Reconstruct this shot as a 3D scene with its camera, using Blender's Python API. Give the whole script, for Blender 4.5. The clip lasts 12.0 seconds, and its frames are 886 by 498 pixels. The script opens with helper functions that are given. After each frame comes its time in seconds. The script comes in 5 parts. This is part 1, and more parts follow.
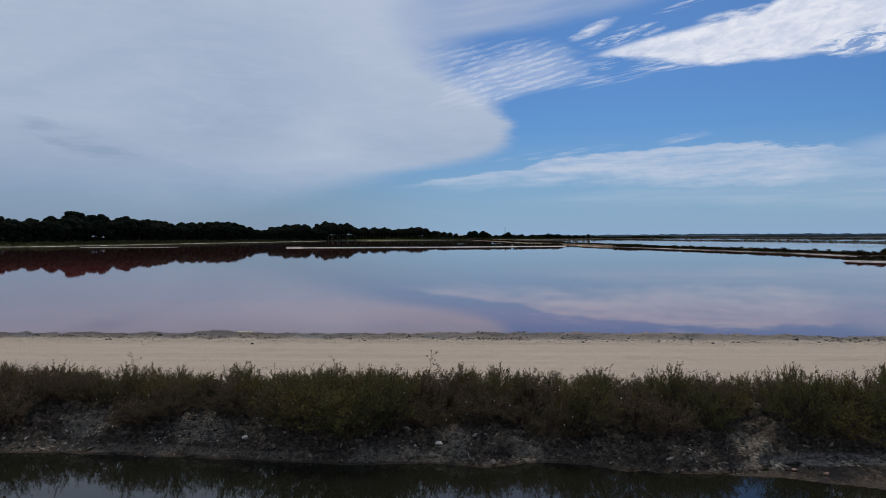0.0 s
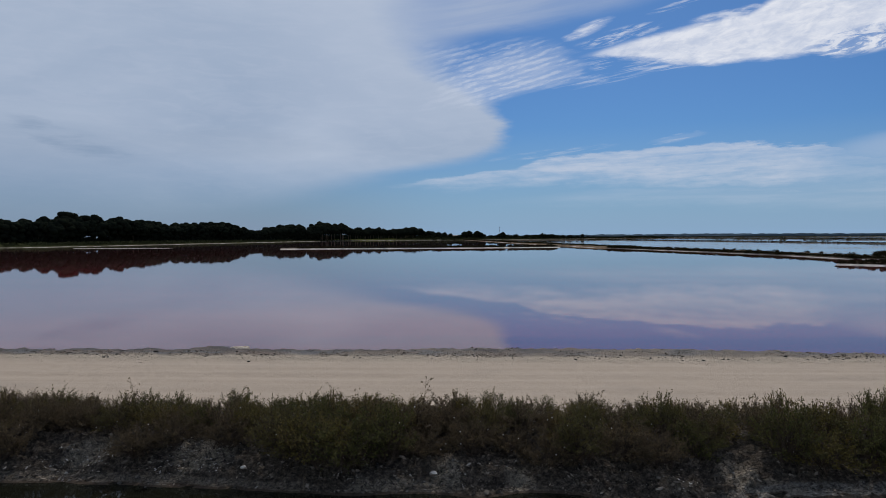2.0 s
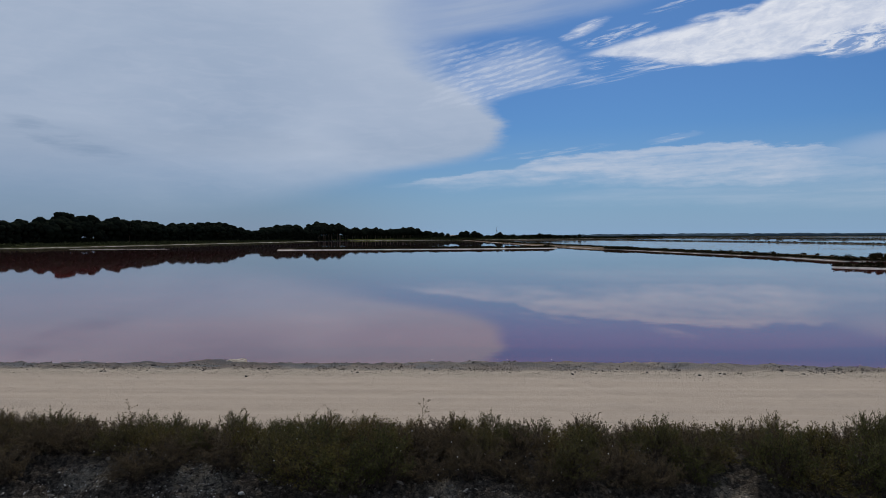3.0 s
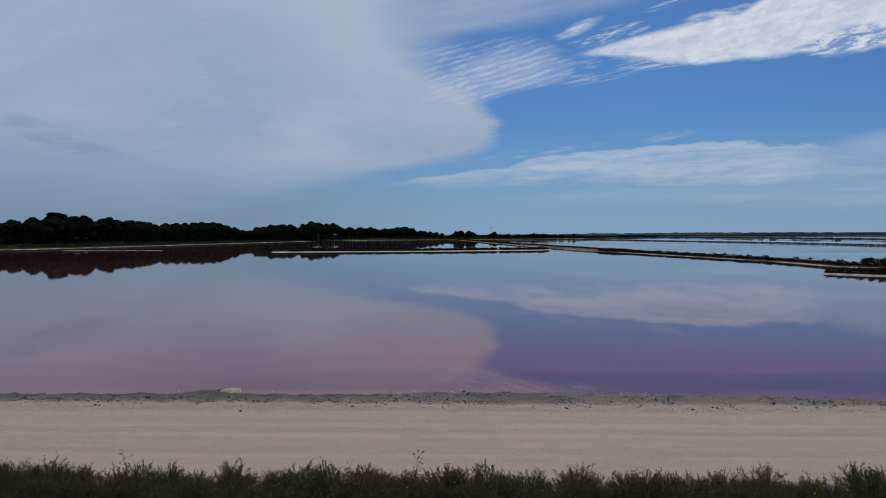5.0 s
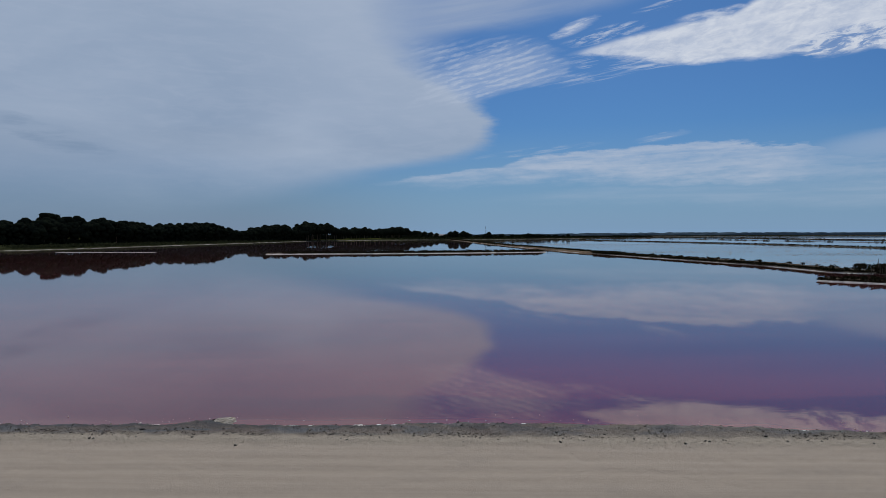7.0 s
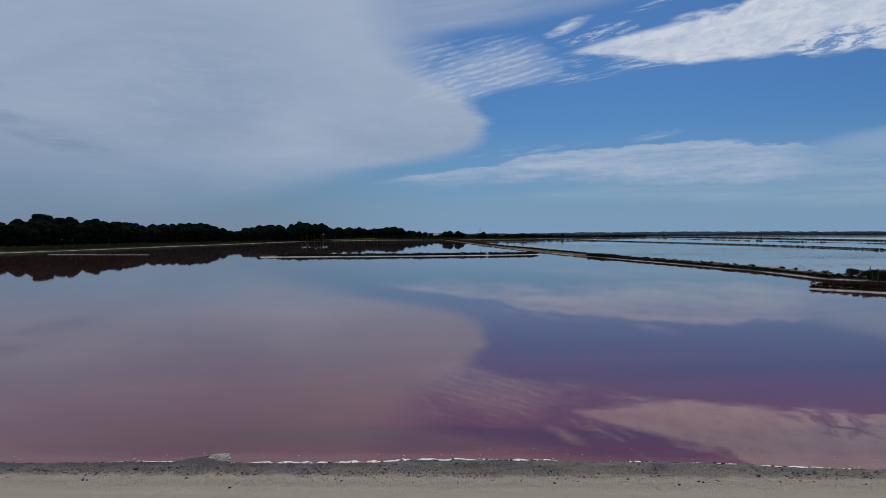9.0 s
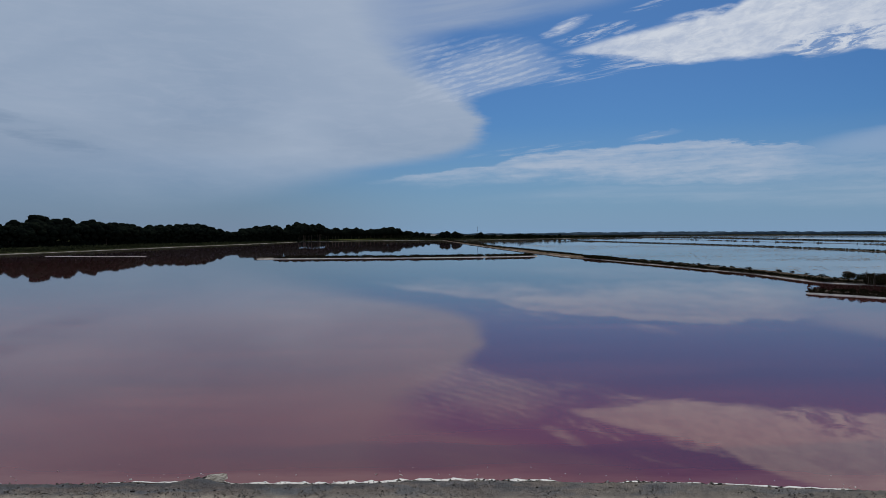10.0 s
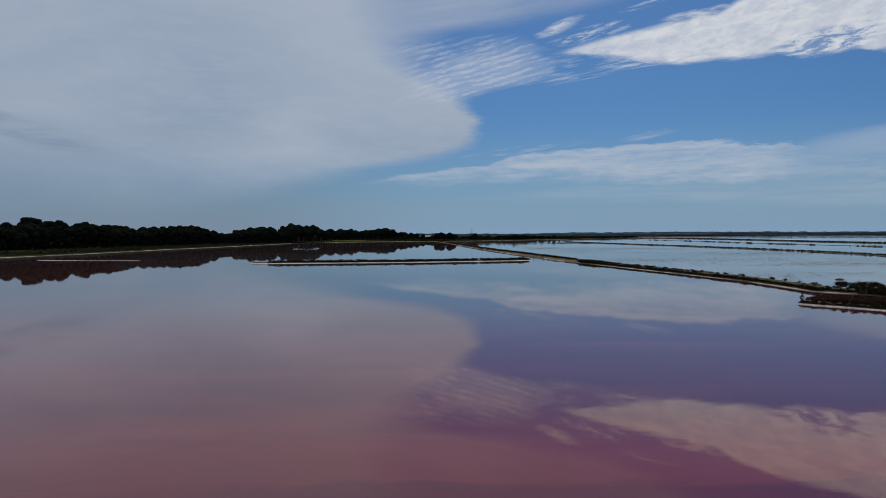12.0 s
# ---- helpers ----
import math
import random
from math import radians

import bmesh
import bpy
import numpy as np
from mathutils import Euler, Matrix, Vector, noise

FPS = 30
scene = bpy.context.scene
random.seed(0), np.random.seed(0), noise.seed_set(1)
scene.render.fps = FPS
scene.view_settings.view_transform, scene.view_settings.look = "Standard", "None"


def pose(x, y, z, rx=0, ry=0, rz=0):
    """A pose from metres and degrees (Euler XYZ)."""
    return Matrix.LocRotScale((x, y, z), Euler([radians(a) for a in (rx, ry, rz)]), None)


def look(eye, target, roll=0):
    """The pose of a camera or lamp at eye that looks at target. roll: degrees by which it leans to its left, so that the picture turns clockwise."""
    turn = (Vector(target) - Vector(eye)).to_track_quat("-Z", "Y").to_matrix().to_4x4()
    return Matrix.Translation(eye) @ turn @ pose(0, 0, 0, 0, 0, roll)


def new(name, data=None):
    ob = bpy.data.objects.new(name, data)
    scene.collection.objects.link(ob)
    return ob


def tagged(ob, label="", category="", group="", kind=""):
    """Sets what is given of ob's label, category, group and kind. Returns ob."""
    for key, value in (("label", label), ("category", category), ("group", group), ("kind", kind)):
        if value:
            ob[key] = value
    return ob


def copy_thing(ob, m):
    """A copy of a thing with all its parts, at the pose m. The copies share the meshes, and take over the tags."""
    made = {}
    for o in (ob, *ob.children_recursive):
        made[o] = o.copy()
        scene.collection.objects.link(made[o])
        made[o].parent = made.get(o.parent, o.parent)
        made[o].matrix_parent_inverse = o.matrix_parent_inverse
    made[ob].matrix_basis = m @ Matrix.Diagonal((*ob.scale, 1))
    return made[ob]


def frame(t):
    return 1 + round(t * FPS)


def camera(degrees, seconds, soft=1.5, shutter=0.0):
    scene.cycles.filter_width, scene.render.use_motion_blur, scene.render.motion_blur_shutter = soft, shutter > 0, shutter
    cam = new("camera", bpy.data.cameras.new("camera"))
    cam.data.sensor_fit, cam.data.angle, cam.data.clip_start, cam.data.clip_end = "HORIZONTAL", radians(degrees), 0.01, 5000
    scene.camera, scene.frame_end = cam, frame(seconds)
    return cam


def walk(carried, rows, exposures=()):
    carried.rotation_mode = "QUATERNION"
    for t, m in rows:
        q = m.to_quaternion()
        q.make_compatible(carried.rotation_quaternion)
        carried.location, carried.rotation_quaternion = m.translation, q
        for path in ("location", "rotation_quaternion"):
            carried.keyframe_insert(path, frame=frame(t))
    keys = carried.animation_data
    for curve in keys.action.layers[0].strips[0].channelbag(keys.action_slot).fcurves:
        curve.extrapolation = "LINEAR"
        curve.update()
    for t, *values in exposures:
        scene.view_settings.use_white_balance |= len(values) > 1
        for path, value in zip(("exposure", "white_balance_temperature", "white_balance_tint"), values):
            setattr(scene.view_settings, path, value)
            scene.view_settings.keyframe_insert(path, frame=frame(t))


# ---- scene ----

# ============ camera ============
cam = camera(65.7, 12.0, soft=0.8)
# seconds, y, z, degrees down, degrees leaning right
RISE = [
    (0.0, 1.50, 3.23, 1.00, 0.20), (0.5, 1.45, 3.33, 1.01, 0.20), (1.0, 1.38, 3.45, 1.02, 0.20),
    (1.5, 1.33, 3.585, 1.03, 0.20), (2.0, 1.29, 3.76, 1.04, 0.20), (2.5, 1.27, 3.96, 1.05, 0.20),
    (3.0, 1.26, 4.18, 1.07, 0.20), (5.0, 1.23, 5.17, 1.17, 0.18), (5.5, 1.22, 5.42, 1.19, 0.16),
    (6.0, 1.21, 5.66, 1.20, 0.14), (6.5, 1.20, 5.905, 1.22, 0.12), (7.0, 1.19, 6.15, 1.24, 0.10),
    (9.0, 1.20, 7.34, 1.33, 0.10), (9.5, 1.21, 7.66, 1.34, 0.10), (10.0, 1.22, 7.99, 1.35, 0.10),
    (10.5, 1.21, 8.35, 1.36, 0.10), (11.0, 1.20, 8.72, 1.36, 0.10), (11.5, 1.20, 9.10, 1.37, 0.10),
    (12.0, 1.20, 9.48, 1.37, 0.10)]
PATH = [(t, pose(0.14, y, z, 90 - down, lean, -(0.12 + 0.23 * t))) for t, y, z, down, lean in RISE]
walk(cam, PATH, [(0.0, 0.05, 6820, 13.5), (2.5, -0.03, 6780, 13), (5.5, -0.20, 6540, 12), (9.5, -0.28, 6500, 11), (12.0, -0.23, 6950, 11)])

# ============ node helpers ============


class Nodes:
    """Short hand for building node trees."""

    def __init__(self, tree):
        self.tree = tree
        tree.nodes.clear()

    def add(self, kind):
        return self.tree.nodes.new(kind)

    def put(self, socket, value):
        if isinstance(value, bpy.types.NodeSocket):
            self.tree.links.new(value, socket)
        elif isinstance(value, (tuple, list)) and len(value) == 3 and socket.type == "RGBA":
            socket.default_value = (*value, 1)
        else:
            socket.default_value = value

    def m(self, op, a, b=0.0, c=0.0, clamp=False):
        n = self.add("ShaderNodeMath")
        n.operation, n.use_clamp = op, clamp
        for s, v in zip(n.inputs, (a, b, c)):
            self.put(s, v)
        return n.outputs[0]

    def step(self, x, lo, hi):
        n = self.add("ShaderNodeMapRange")
        n.interpolation_type = "SMOOTHSTEP"
        for s, v in zip(n.inputs, (x, lo, hi, 0.0, 1.0)):
            self.put(s, v)
        return n.outputs[0]

    def mix(self, f, a, b, blend="MIX"):
        n = self.add("ShaderNodeMix")
        n.data_type, n.blend_type = "RGBA", blend
        self.put(n.inputs[0], f), self.put(n.inputs[6], a), self.put(n.inputs[7], b)
        return n.outputs[2]

    def noise(self, vec, scale, detail=4.0, rough=0.5, distort=0.0):
        n = self.add("ShaderNodeTexNoise")
        self.put(n.inputs["Vector"], vec)
        n.inputs["Scale"].default_value, n.inputs["Detail"].default_value = scale, detail
        n.inputs["Roughness"].default_value, n.inputs["Distortion"].default_value = rough, distort
        return n.outputs[0]

    def xyz(self, x, y, z):
        n = self.add("ShaderNodeCombineXYZ")
        for s, v in zip(n.inputs, (x, y, z)):
            self.put(s, v)
        return n.outputs[0]

    def split(self, vec):
        n = self.add("ShaderNodeSeparateXYZ")
        self.put(n.inputs[0], vec)
        return n.outputs

    def scaled(self, vec, x, y, z):
        n = self.add("ShaderNodeMapping")
        self.put(n.inputs[0], vec)
        n.inputs[3].default_value = (x, y, z)
        return n.outputs[0]

    def curve(self, x, points):
        n = self.add("ShaderNodeFloatCurve")
        c = n.mapping.curves[0]
        n.mapping.use_clip = False
        while len(c.points) < len(points):
            c.points.new(0.5, 0.5)
        for p, (a, b) in zip(c.points, points):
            p.location, p.handle_type = (a, b), "AUTO_CLAMPED"
        n.mapping.update()
        self.put(n.inputs[1], x)
        return n.outputs[0]


# ============ sky ============
SUN_AZ, SUN_EL = 14.0, 44.0
world = bpy.data.worlds.new("sky")
scene.world = world
world.use_nodes = True
w = Nodes(world.node_tree)
sky = w.add("ShaderNodeTexSky")
sky.sky_type, sky.sun_disc = "NISHITA", False
sky.sun_elevation, sky.sun_rotation = radians(SUN_EL), radians(SUN_AZ)
sky.altitude, sky.air_density, sky.dust_density, sky.ozone_density = 0, 1.0, 0.6, 3.0
way = w.add("ShaderNodeTexCoord").outputs["Generated"]
dx, dy, dz = w.split(way)
flat = w.m("SQRT", w.m("ADD", w.m("MULTIPLY", dx, dx), w.m("MULTIPLY", dy, dy)))
# A: azimuth mapped so that 0 and 1 are 40 degrees to each side of straight ahead; V: height over the horizon
A = w.m("MULTIPLY_ADD", w.m("ARCTAN2", dx, dy), 0.71620, 0.5)
V = w.m("MINIMUM", w.m("DIVIDE", dz, w.m("MAXIMUM", flat, 0.05)), 1.5)
P = w.xyz(A, V, 0.0)
# soft wisps bend every cloud edge
warp = w.m("SUBTRACT", w.noise(w.scaled(P, 5, 14, 1), 1.0, 6.0, 0.55), 0.5)
warp2 = w.m("SUBTRACT", w.noise(w.scaled(P, 16, 50, 1), 1.0, 5.0, 0.6), 0.5)
warp3 = w.m("SUBTRACT", w.noise(w.scaled(P, 60, 170, 1), 1.0, 5.0, 0.65), 0.5)
fray = w.m("MULTIPLY_ADD", warp3, 0.28, w.m("MULTIPLY_ADD", warp2, 0.5, warp))
Vw = w.m("MULTIPLY_ADD", fray, 0.030, V)
Aw = w.m("MULTIPLY_ADD", fray, 0.055, A)
torn = w.m("MULTIPLY_ADD", warp3, 0.5, w.m("MULTIPLY", warp2, 0.6))
Vt = w.m("MULTIPLY_ADD", torn, 0.018, V)
At = w.m("MULTIPLY_ADD", torn, 0.036, A)


def band(upper, lower, soft_up, soft_low, at=(Aw, Vw)):
    """Cloud between two edges, each given as heights along the azimuth."""
    up = w.step(w.m("SUBTRACT", w.curve(at[0], upper), at[1]), 0.0, soft_up)
    low = w.step(w.m("SUBTRACT", at[1], w.curve(at[0], lower)), 0.0, soft_low)
    return w.m("MULTIPLY", up, low)


def patch(a, v, ra, rv, slope):
    """A tilted oval of sky: 1 in its middle, 0 outside."""
    da = w.m("SUBTRACT", At, a)
    dv = w.m("MULTIPLY_ADD", da, -slope, w.m("SUBTRACT", Vt, v))
    q = w.m("ADD", w.m("POWER", w.m("DIVIDE", da, ra), 2.0), w.m("POWER", w.m("DIVIDE", dv, rv), 2.0))
    return w.step(q, 1.0, 0.1)


def fibres(slope, along, across, lo, hi, rough=0.6):
    """Fine threads of cloud that rise to the right by the slope."""
    q = w.m("MULTIPLY_ADD", A, -slope, V)
    return w.step(w.noise(w.xyz(w.m("MULTIPLY", A, along), w.m("MULTIPLY", q, across), 0.0), 1.0, 6.0, rough, 0.3), lo, hi)


# the wide grey veil
left_edge = w.curve(V, [(-0.2, 0.3172), (0.0283, 0.3172), (0.0449, 0.355), (0.0740, 0.425), (0.0924, 0.475), (0.0985, 0.5060), (0.1112, 0.5420), (0.1273, 0.5650), (0.1475, 0.5770), (0.1638, 0.5800), (0.1762, 0.5710), (0.1926, 0.5637), (0.2100, 0.545), (0.2462, 0.515), (0.2700, 0.516), (0.3000, 0.521), (0.3400, 0.530), (0.45, 0.60), (0.6, 0.70), (1.5, 0.85)])
left_soft = w.curve(V, [(0.0, 0.20), (0.06, 0.11), (0.09, 0.105), (0.12, 0.050), (0.16, 0.024), (0.20, 0.04), (0.24, 0.075), (0.30, 0.115), (0.36, 0.13), (0.5, 0.3), (1.0, 0.4)])
left = w.step(w.m("DIVIDE", w.m("SUBTRACT", left_edge, Aw), left_soft), -0.2, 0.8)
left = w.m("MULTIPLY", left, w.m("MULTIPLY", w.step(Vw, -0.01, 0.13), 0.94))
# a thinner sheet over its upper right edge
sheet = w.step(w.m("SUBTRACT", Vw, w.curve(Aw, [(0.0, 0.20), (0.50, 0.270), (0.5579, 0.2850), (0.6445, 0.3050), (0.7189, 0.3230), (0.80, 0.36), (1.6, 0.9)])), -0.004, 0.030)
sheet = w.m("MULTIPLY", sheet, w.m("MULTIPLY_ADD", fibres(0.22, 7.0, 60.0, 0.30, 0.70), 0.20, w.m("MULTIPLY_ADD", w.step(A, 0.66, 0.54), 0.22, 0.36)))

# the bright wedge
wedge = band([(0.0, -0.2), (0.5, 0.1), (0.625, 0.243), (0.6446, 0.2568), (0.6531, 0.2590), (0.6728, 0.2672), (0.6950, 0.2758), (0.7190, 0.2826), (0.7436, 0.2873), (0.7620, 0.2922), (0.7801, 0.2940), (0.7912, 0.2990), (0.8052, 0.2975), (0.8160, 0.3045), (0.8272, 0.3130), (0.8500, 0.322), (0.8762, 0.330), (0.9463, 0.337), (1.2, 0.35), (1.6, 0.36)],
             [(0.0, 0.5), (0.5, 0.33), (0.625, 0.268), (0.6446, 0.2525), (0.6531, 0.2510), (0.6784, 0.2470), (0.7115, 0.2400), (0.7438, 0.2325), (0.7752, 0.2270), (0.8055, 0.2275), (0.8348, 0.2268), (0.8537, 0.2280), (0.8767, 0.2205), (0.8989, 0.2210), (0.9203, 0.2240), (0.9400, 0.2190), (1.2, 0.21), (1.6, 0.12)], 0.010, 0.010, (At, Vt))
# its torn part, fine holes elsewhere, a thin tip
holes = w.step(w.noise(w.xyz(w.m("MULTIPLY", A, 40.0), w.m("MULTIPLY", w.m("MULTIPLY_ADD", A, -0.16, V), 95.0), 0.0), 1.0, 8.0, 0.68, 0.4), 0.57, 0.43)
torn_part = patch(0.898, 0.240, 0.056, 0.024, 0.12)
wedge = w.m("MULTIPLY", wedge, w.m("SUBTRACT", 1.0, w.m("MULTIPLY", holes, w.m("MULTIPLY_ADD", torn_part, 0.70, 0.10))))
wedge = w.m("MULTIPLY", wedge, w.m("MULTIPLY_ADD", w.step(A, 0.645, 0.76), 0.22, 0.74))
# threads and flecks round its tip
clumps = w.step(w.noise(w.scaled(P, 42, 120, 1), 1.0, 6.0, 0.62, 0.3), 0.30, 0.66)
shred = fibres(0.30, 46.0, 150.0, 0.44, 0.66)
thread = fibres(0.20, 20.0, 190.0, 0.46, 0.68)
flecks = w.m("MULTIPLY", shred, w.m("MULTIPLY", patch(0.688, 0.281, 0.050, 0.013, 0.26), 0.62))
flecks = w.m("MAXIMUM", flecks, w.m("MULTIPLY", clumps, w.m("MULTIPLY", patch(0.790, 0.2960, 0.045, 0.009, 0.15), 0.70)))
flecks = w.m("MAXIMUM", flecks, w.m("MULTIPLY", thread, w.m("MAXIMUM", w.m("MULTIPLY", patch(0.705, 0.2400, 0.075, 0.014, -0.10), 0.50), w.m("MULTIPLY", patch(0.665, 0.2230, 0.060, 0.013, 0.10), 0.38))))
flecks = w.m("MAXIMUM", flecks, w.m("MULTIPLY", thread, w.m("MULTIPLY", patch(0.746, 0.3165, 0.036, 0.006, 0.26), 0.55)))
puff = w.m("MULTIPLY", patch(0.6557, 0.2930, 0.027, 0.0110, 0.52), w.m("MULTIPLY_ADD", shred, 0.46, 0.30))
wedge = w.m("MAXIMUM", wedge, w.m("MAXIMUM", puff, flecks))

# the long low streak and the faint layers under and beside it
streak = band([(0.0, -0.2), (0.41, 0.05), (0.4359, 0.070), (0.4695, 0.0785), (0.4989, 0.0865), (0.5577, 0.0945), (0.5811, 0.1005), (0.6044, 0.1120), (0.6333, 0.1178), (0.6897, 0.1208), (0.7172, 0.1258), (0.7334, 0.1300), (0.7547, 0.1268), (0.8060, 0.1256), (0.8449, 0.1215), (0.8682, 0.1210), (0.8908, 0.1090), (0.93, 0.1010), (1.3, 0.11), (1.6, 0.1)],
              [(0.0, 0.2), (0.41, 0.075), (0.4359, 0.068), (0.4695, 0.0655), (0.5577, 0.0665), (0.6160, 0.0680), (0.7009, 0.0640), (0.8062, 0.0560), (0.9289, 0.0480), (1.6, 0.05)], 0.0055, 0.026,
              (At, w.m("MULTIPLY_ADD", warp2, 0.020, w.m("MULTIPLY_ADD", warp, 0.006, Vt))))
body = w.m("MULTIPLY_ADD", clumps, 0.26, w.m("MULTIPLY_ADD", fibres(0.045, 11.0, 95.0, 0.30, 0.68), 0.36, 0.26))
streak = w.m("MULTIPLY", streak, w.m("MULTIPLY", w.m("MULTIPLY_ADD", w.step(A, 0.83, 0.90), -0.55, 1.0), body))
lower = band([(0.0, -0.2), (0.55, 0.050), (0.62, 0.0640), (0.70, 0.0740), (0.93, 0.0700), (1.6, 0.06)], [(0.0, 0.03), (0.62, 0.040), (0.93, 0.022), (1.6, 0.02)], 0.014, 0.025)
streak = w.m("MAXIMUM", streak, w.m("MULTIPLY", lower, w.m("MULTIPLY_ADD", fibres(0.02, 9.0, 80.0, 0.30, 0.70), 0.20, 0.12)))
streak = w.m("MAXIMUM", streak, w.m("MULTIPLY", patch(0.744, 0.1352, 0.030, 0.0055, 0.15), w.m("MULTIPLY_ADD", thread, 0.52, 0.14)))
streak = w.m("MAXIMUM", streak, w.m("MULTIPLY", patch(0.62, 0.1195, 0.075, 0.0060, 0.14), w.m("MULTIPLY", thread, 0.40)))
streak = w.m("MAXIMUM", streak, w.m("MULTIPLY", patch(0.975, 0.1150, 0.125, 0.024, 0.10), 0.38))

# rippled patch between the veil and the wedge
fan = band([(0.0, 0.3), (0.45, 0.3), (0.5066, 0.2840), (0.5579, 0.2880), (0.5870, 0.2930), (0.6217, 0.2860), (0.6446, 0.2620), (0.6616, 0.2400), (0.70, 0.225), (0.76, 0.15), (1.5, -0.1)],
           [(0.0, 0.1), (0.45, 0.16), (0.5064, 0.1800), (0.5475, 0.184), (0.5637, 0.1900), (0.5870, 0.2000), (0.6160, 0.2085), (0.6503, 0.2110), (0.70, 0.215), (0.76, 0.27), (1.5, 0.5)], 0.026, 0.012)
fan = w.m("MULTIPLY", fan, w.m("MULTIPLY", w.step(A, 0.47, 0.53), w.step(A, 0.70, 0.60)))
wave = w.add("ShaderNodeTexWave")
wave.wave_type, wave.bands_direction, wave.wave_profile = "BANDS", "Y", "SIN"
w.put(wave.inputs[0], w.xyz(w.m("MULTIPLY", A, 0.4), w.m("MULTIPLY_ADD", fray, 0.022, w.m("MULTIPLY_ADD", A, -0.38, V)), 0.0))
wave.inputs["Scale"].default_value, wave.inputs["Distortion"].default_value = 38.0, 2.4
wave.inputs["Detail"].default_value, wave.inputs["Detail Scale"].default_value = 4.0, 2.6
combed = w.m("MULTIPLY", w.step(wave.outputs[1], 0.05, 0.95), w.m("MULTIPLY_ADD", fibres(0.40, 44.0, 90.0, 0.40, 0.60), 0.85, 0.15))
heart = patch(0.578, 0.230, 0.085, 0.042, 0.20)
ripple = w.m("MULTIPLY", fan, w.m("MULTIPLY_ADD", combed, 0.36, w.m("MULTIPLY_ADD", fibres(0.40, 30.0, 200.0, 0.40, 0.66, 0.7), 0.16, w.m("MULTIPLY_ADD", heart, 0.32, 0.06))))

blue = w.mix(1.0, sky.outputs[0], (0.188, 0.378, 0.622), "MULTIPLY")
haze = w.m("MULTIPLY", w.m("POWER", w.m("SUBTRACT", 1.0, w.m("MINIMUM", w.m("MULTIPLY", w.m("ABSOLUTE", V), 6.4), 1.0)), 1.2), 0.97)
base = w.mix(haze, blue, w.mix(w.step(A, 0.30, 0.56), (2.12, 3.00, 4.34), (2.38, 3.90, 5.88)))
grain = w.noise(w.scaled(P, 3.2, 6, 1), 1.0, 7.0, 0.52, 0.5)
veil_col = w.mix(w.step(grain, 0.32, 0.68), (3.05, 4.05, 5.55), (4.25, 5.20, 6.60))
veil_col = w.mix(w.m("MULTIPLY", w.step(V, 0.14, 0.32), 0.35), veil_col, (4.35, 5.35, 6.80))
fine = w.noise(w.scaled(P, 22, 70, 1), 1.0, 8.0, 0.62, 0.8)
veil_col = w.mix(w.m("MULTIPLY", w.step(fine, 0.42, 0.68), 0.19), veil_col, (4.7, 5.5, 6.9))
veil_col = w.mix(w.m("MULTIPLY", w.m("MULTIPLY", w.step(A, 0.34, 0.12), w.step(V, 0.19, 0.09)), 0.5), veil_col, (2.75, 3.65, 5.0))
veil_col = w.mix(w.m("MULTIPLY", w.m("MULTIPLY", w.step(A, 0.28, 0.42), w.step(V, 0.10, 0.18)), 0.35), veil_col, (4.75, 5.65, 7.05))
gap = w.m("MULTIPLY", patch(0.150, 0.1250, 0.060, 0.018, -0.45), w.step(w.noise(w.scaled(P, 9, 48, 1), 1.0, 6.0, 0.6), 0.34, 0.58))
gap = w.m("MAXIMUM", gap, w.m("MULTIPLY", patch(0.30, 0.130, 0.10, 0.028, 0.0), 0.35))
veil_col = w.mix(w.m("MULTIPLY", gap, 0.70), veil_col, (2.3, 3.25, 4.65))
col = w.mix(left, base, veil_col)
col = w.mix(w.m("MULTIPLY", sheet, w.m("SUBTRACT", 1.0, left)), col, (4.0, 4.9, 6.4))
col = w.mix(streak, col, (4.9, 5.8, 7.2))
col = w.mix(ripple, col, (5.2, 6.1, 7.6))
puffs = w.noise(w.xyz(w.m("MULTIPLY", A, 46.0), w.m("MULTIPLY", w.m("MULTIPLY_ADD", A, -0.2, V), 66.0), 0.0), 1.0, 7.0, 0.62, 0.5)
col = w.mix(wedge, col, w.mix(w.step(puffs, 0.30, 0.64), (5.6, 6.4, 7.8), (7.4, 8.0, 8.9)))
back = w.add("ShaderNodeBackground")
w.put(back.inputs[0], col)
back.inputs[1].default_value = 0.1
w.tree.links.new(back.outputs[0], w.add("ShaderNodeOutputWorld").inputs[0])

sun = new("sun", bpy.data.lights.new("sun", "SUN"))
sun.data.energy, sun.data.angle, sun.data.color = 2.5, radians(1.5), (1.0, 0.95, 0.87)
a, e = radians(SUN_AZ), radians(SUN_EL)
sun.matrix_world = look((math.sin(a) * math.cos(e) * 60, math.cos(a) * math.cos(e) * 60, math.sin(e) * 60), (0, 0, 0))
scene.view_settings.exposure = 0.0

# ============ materials ============


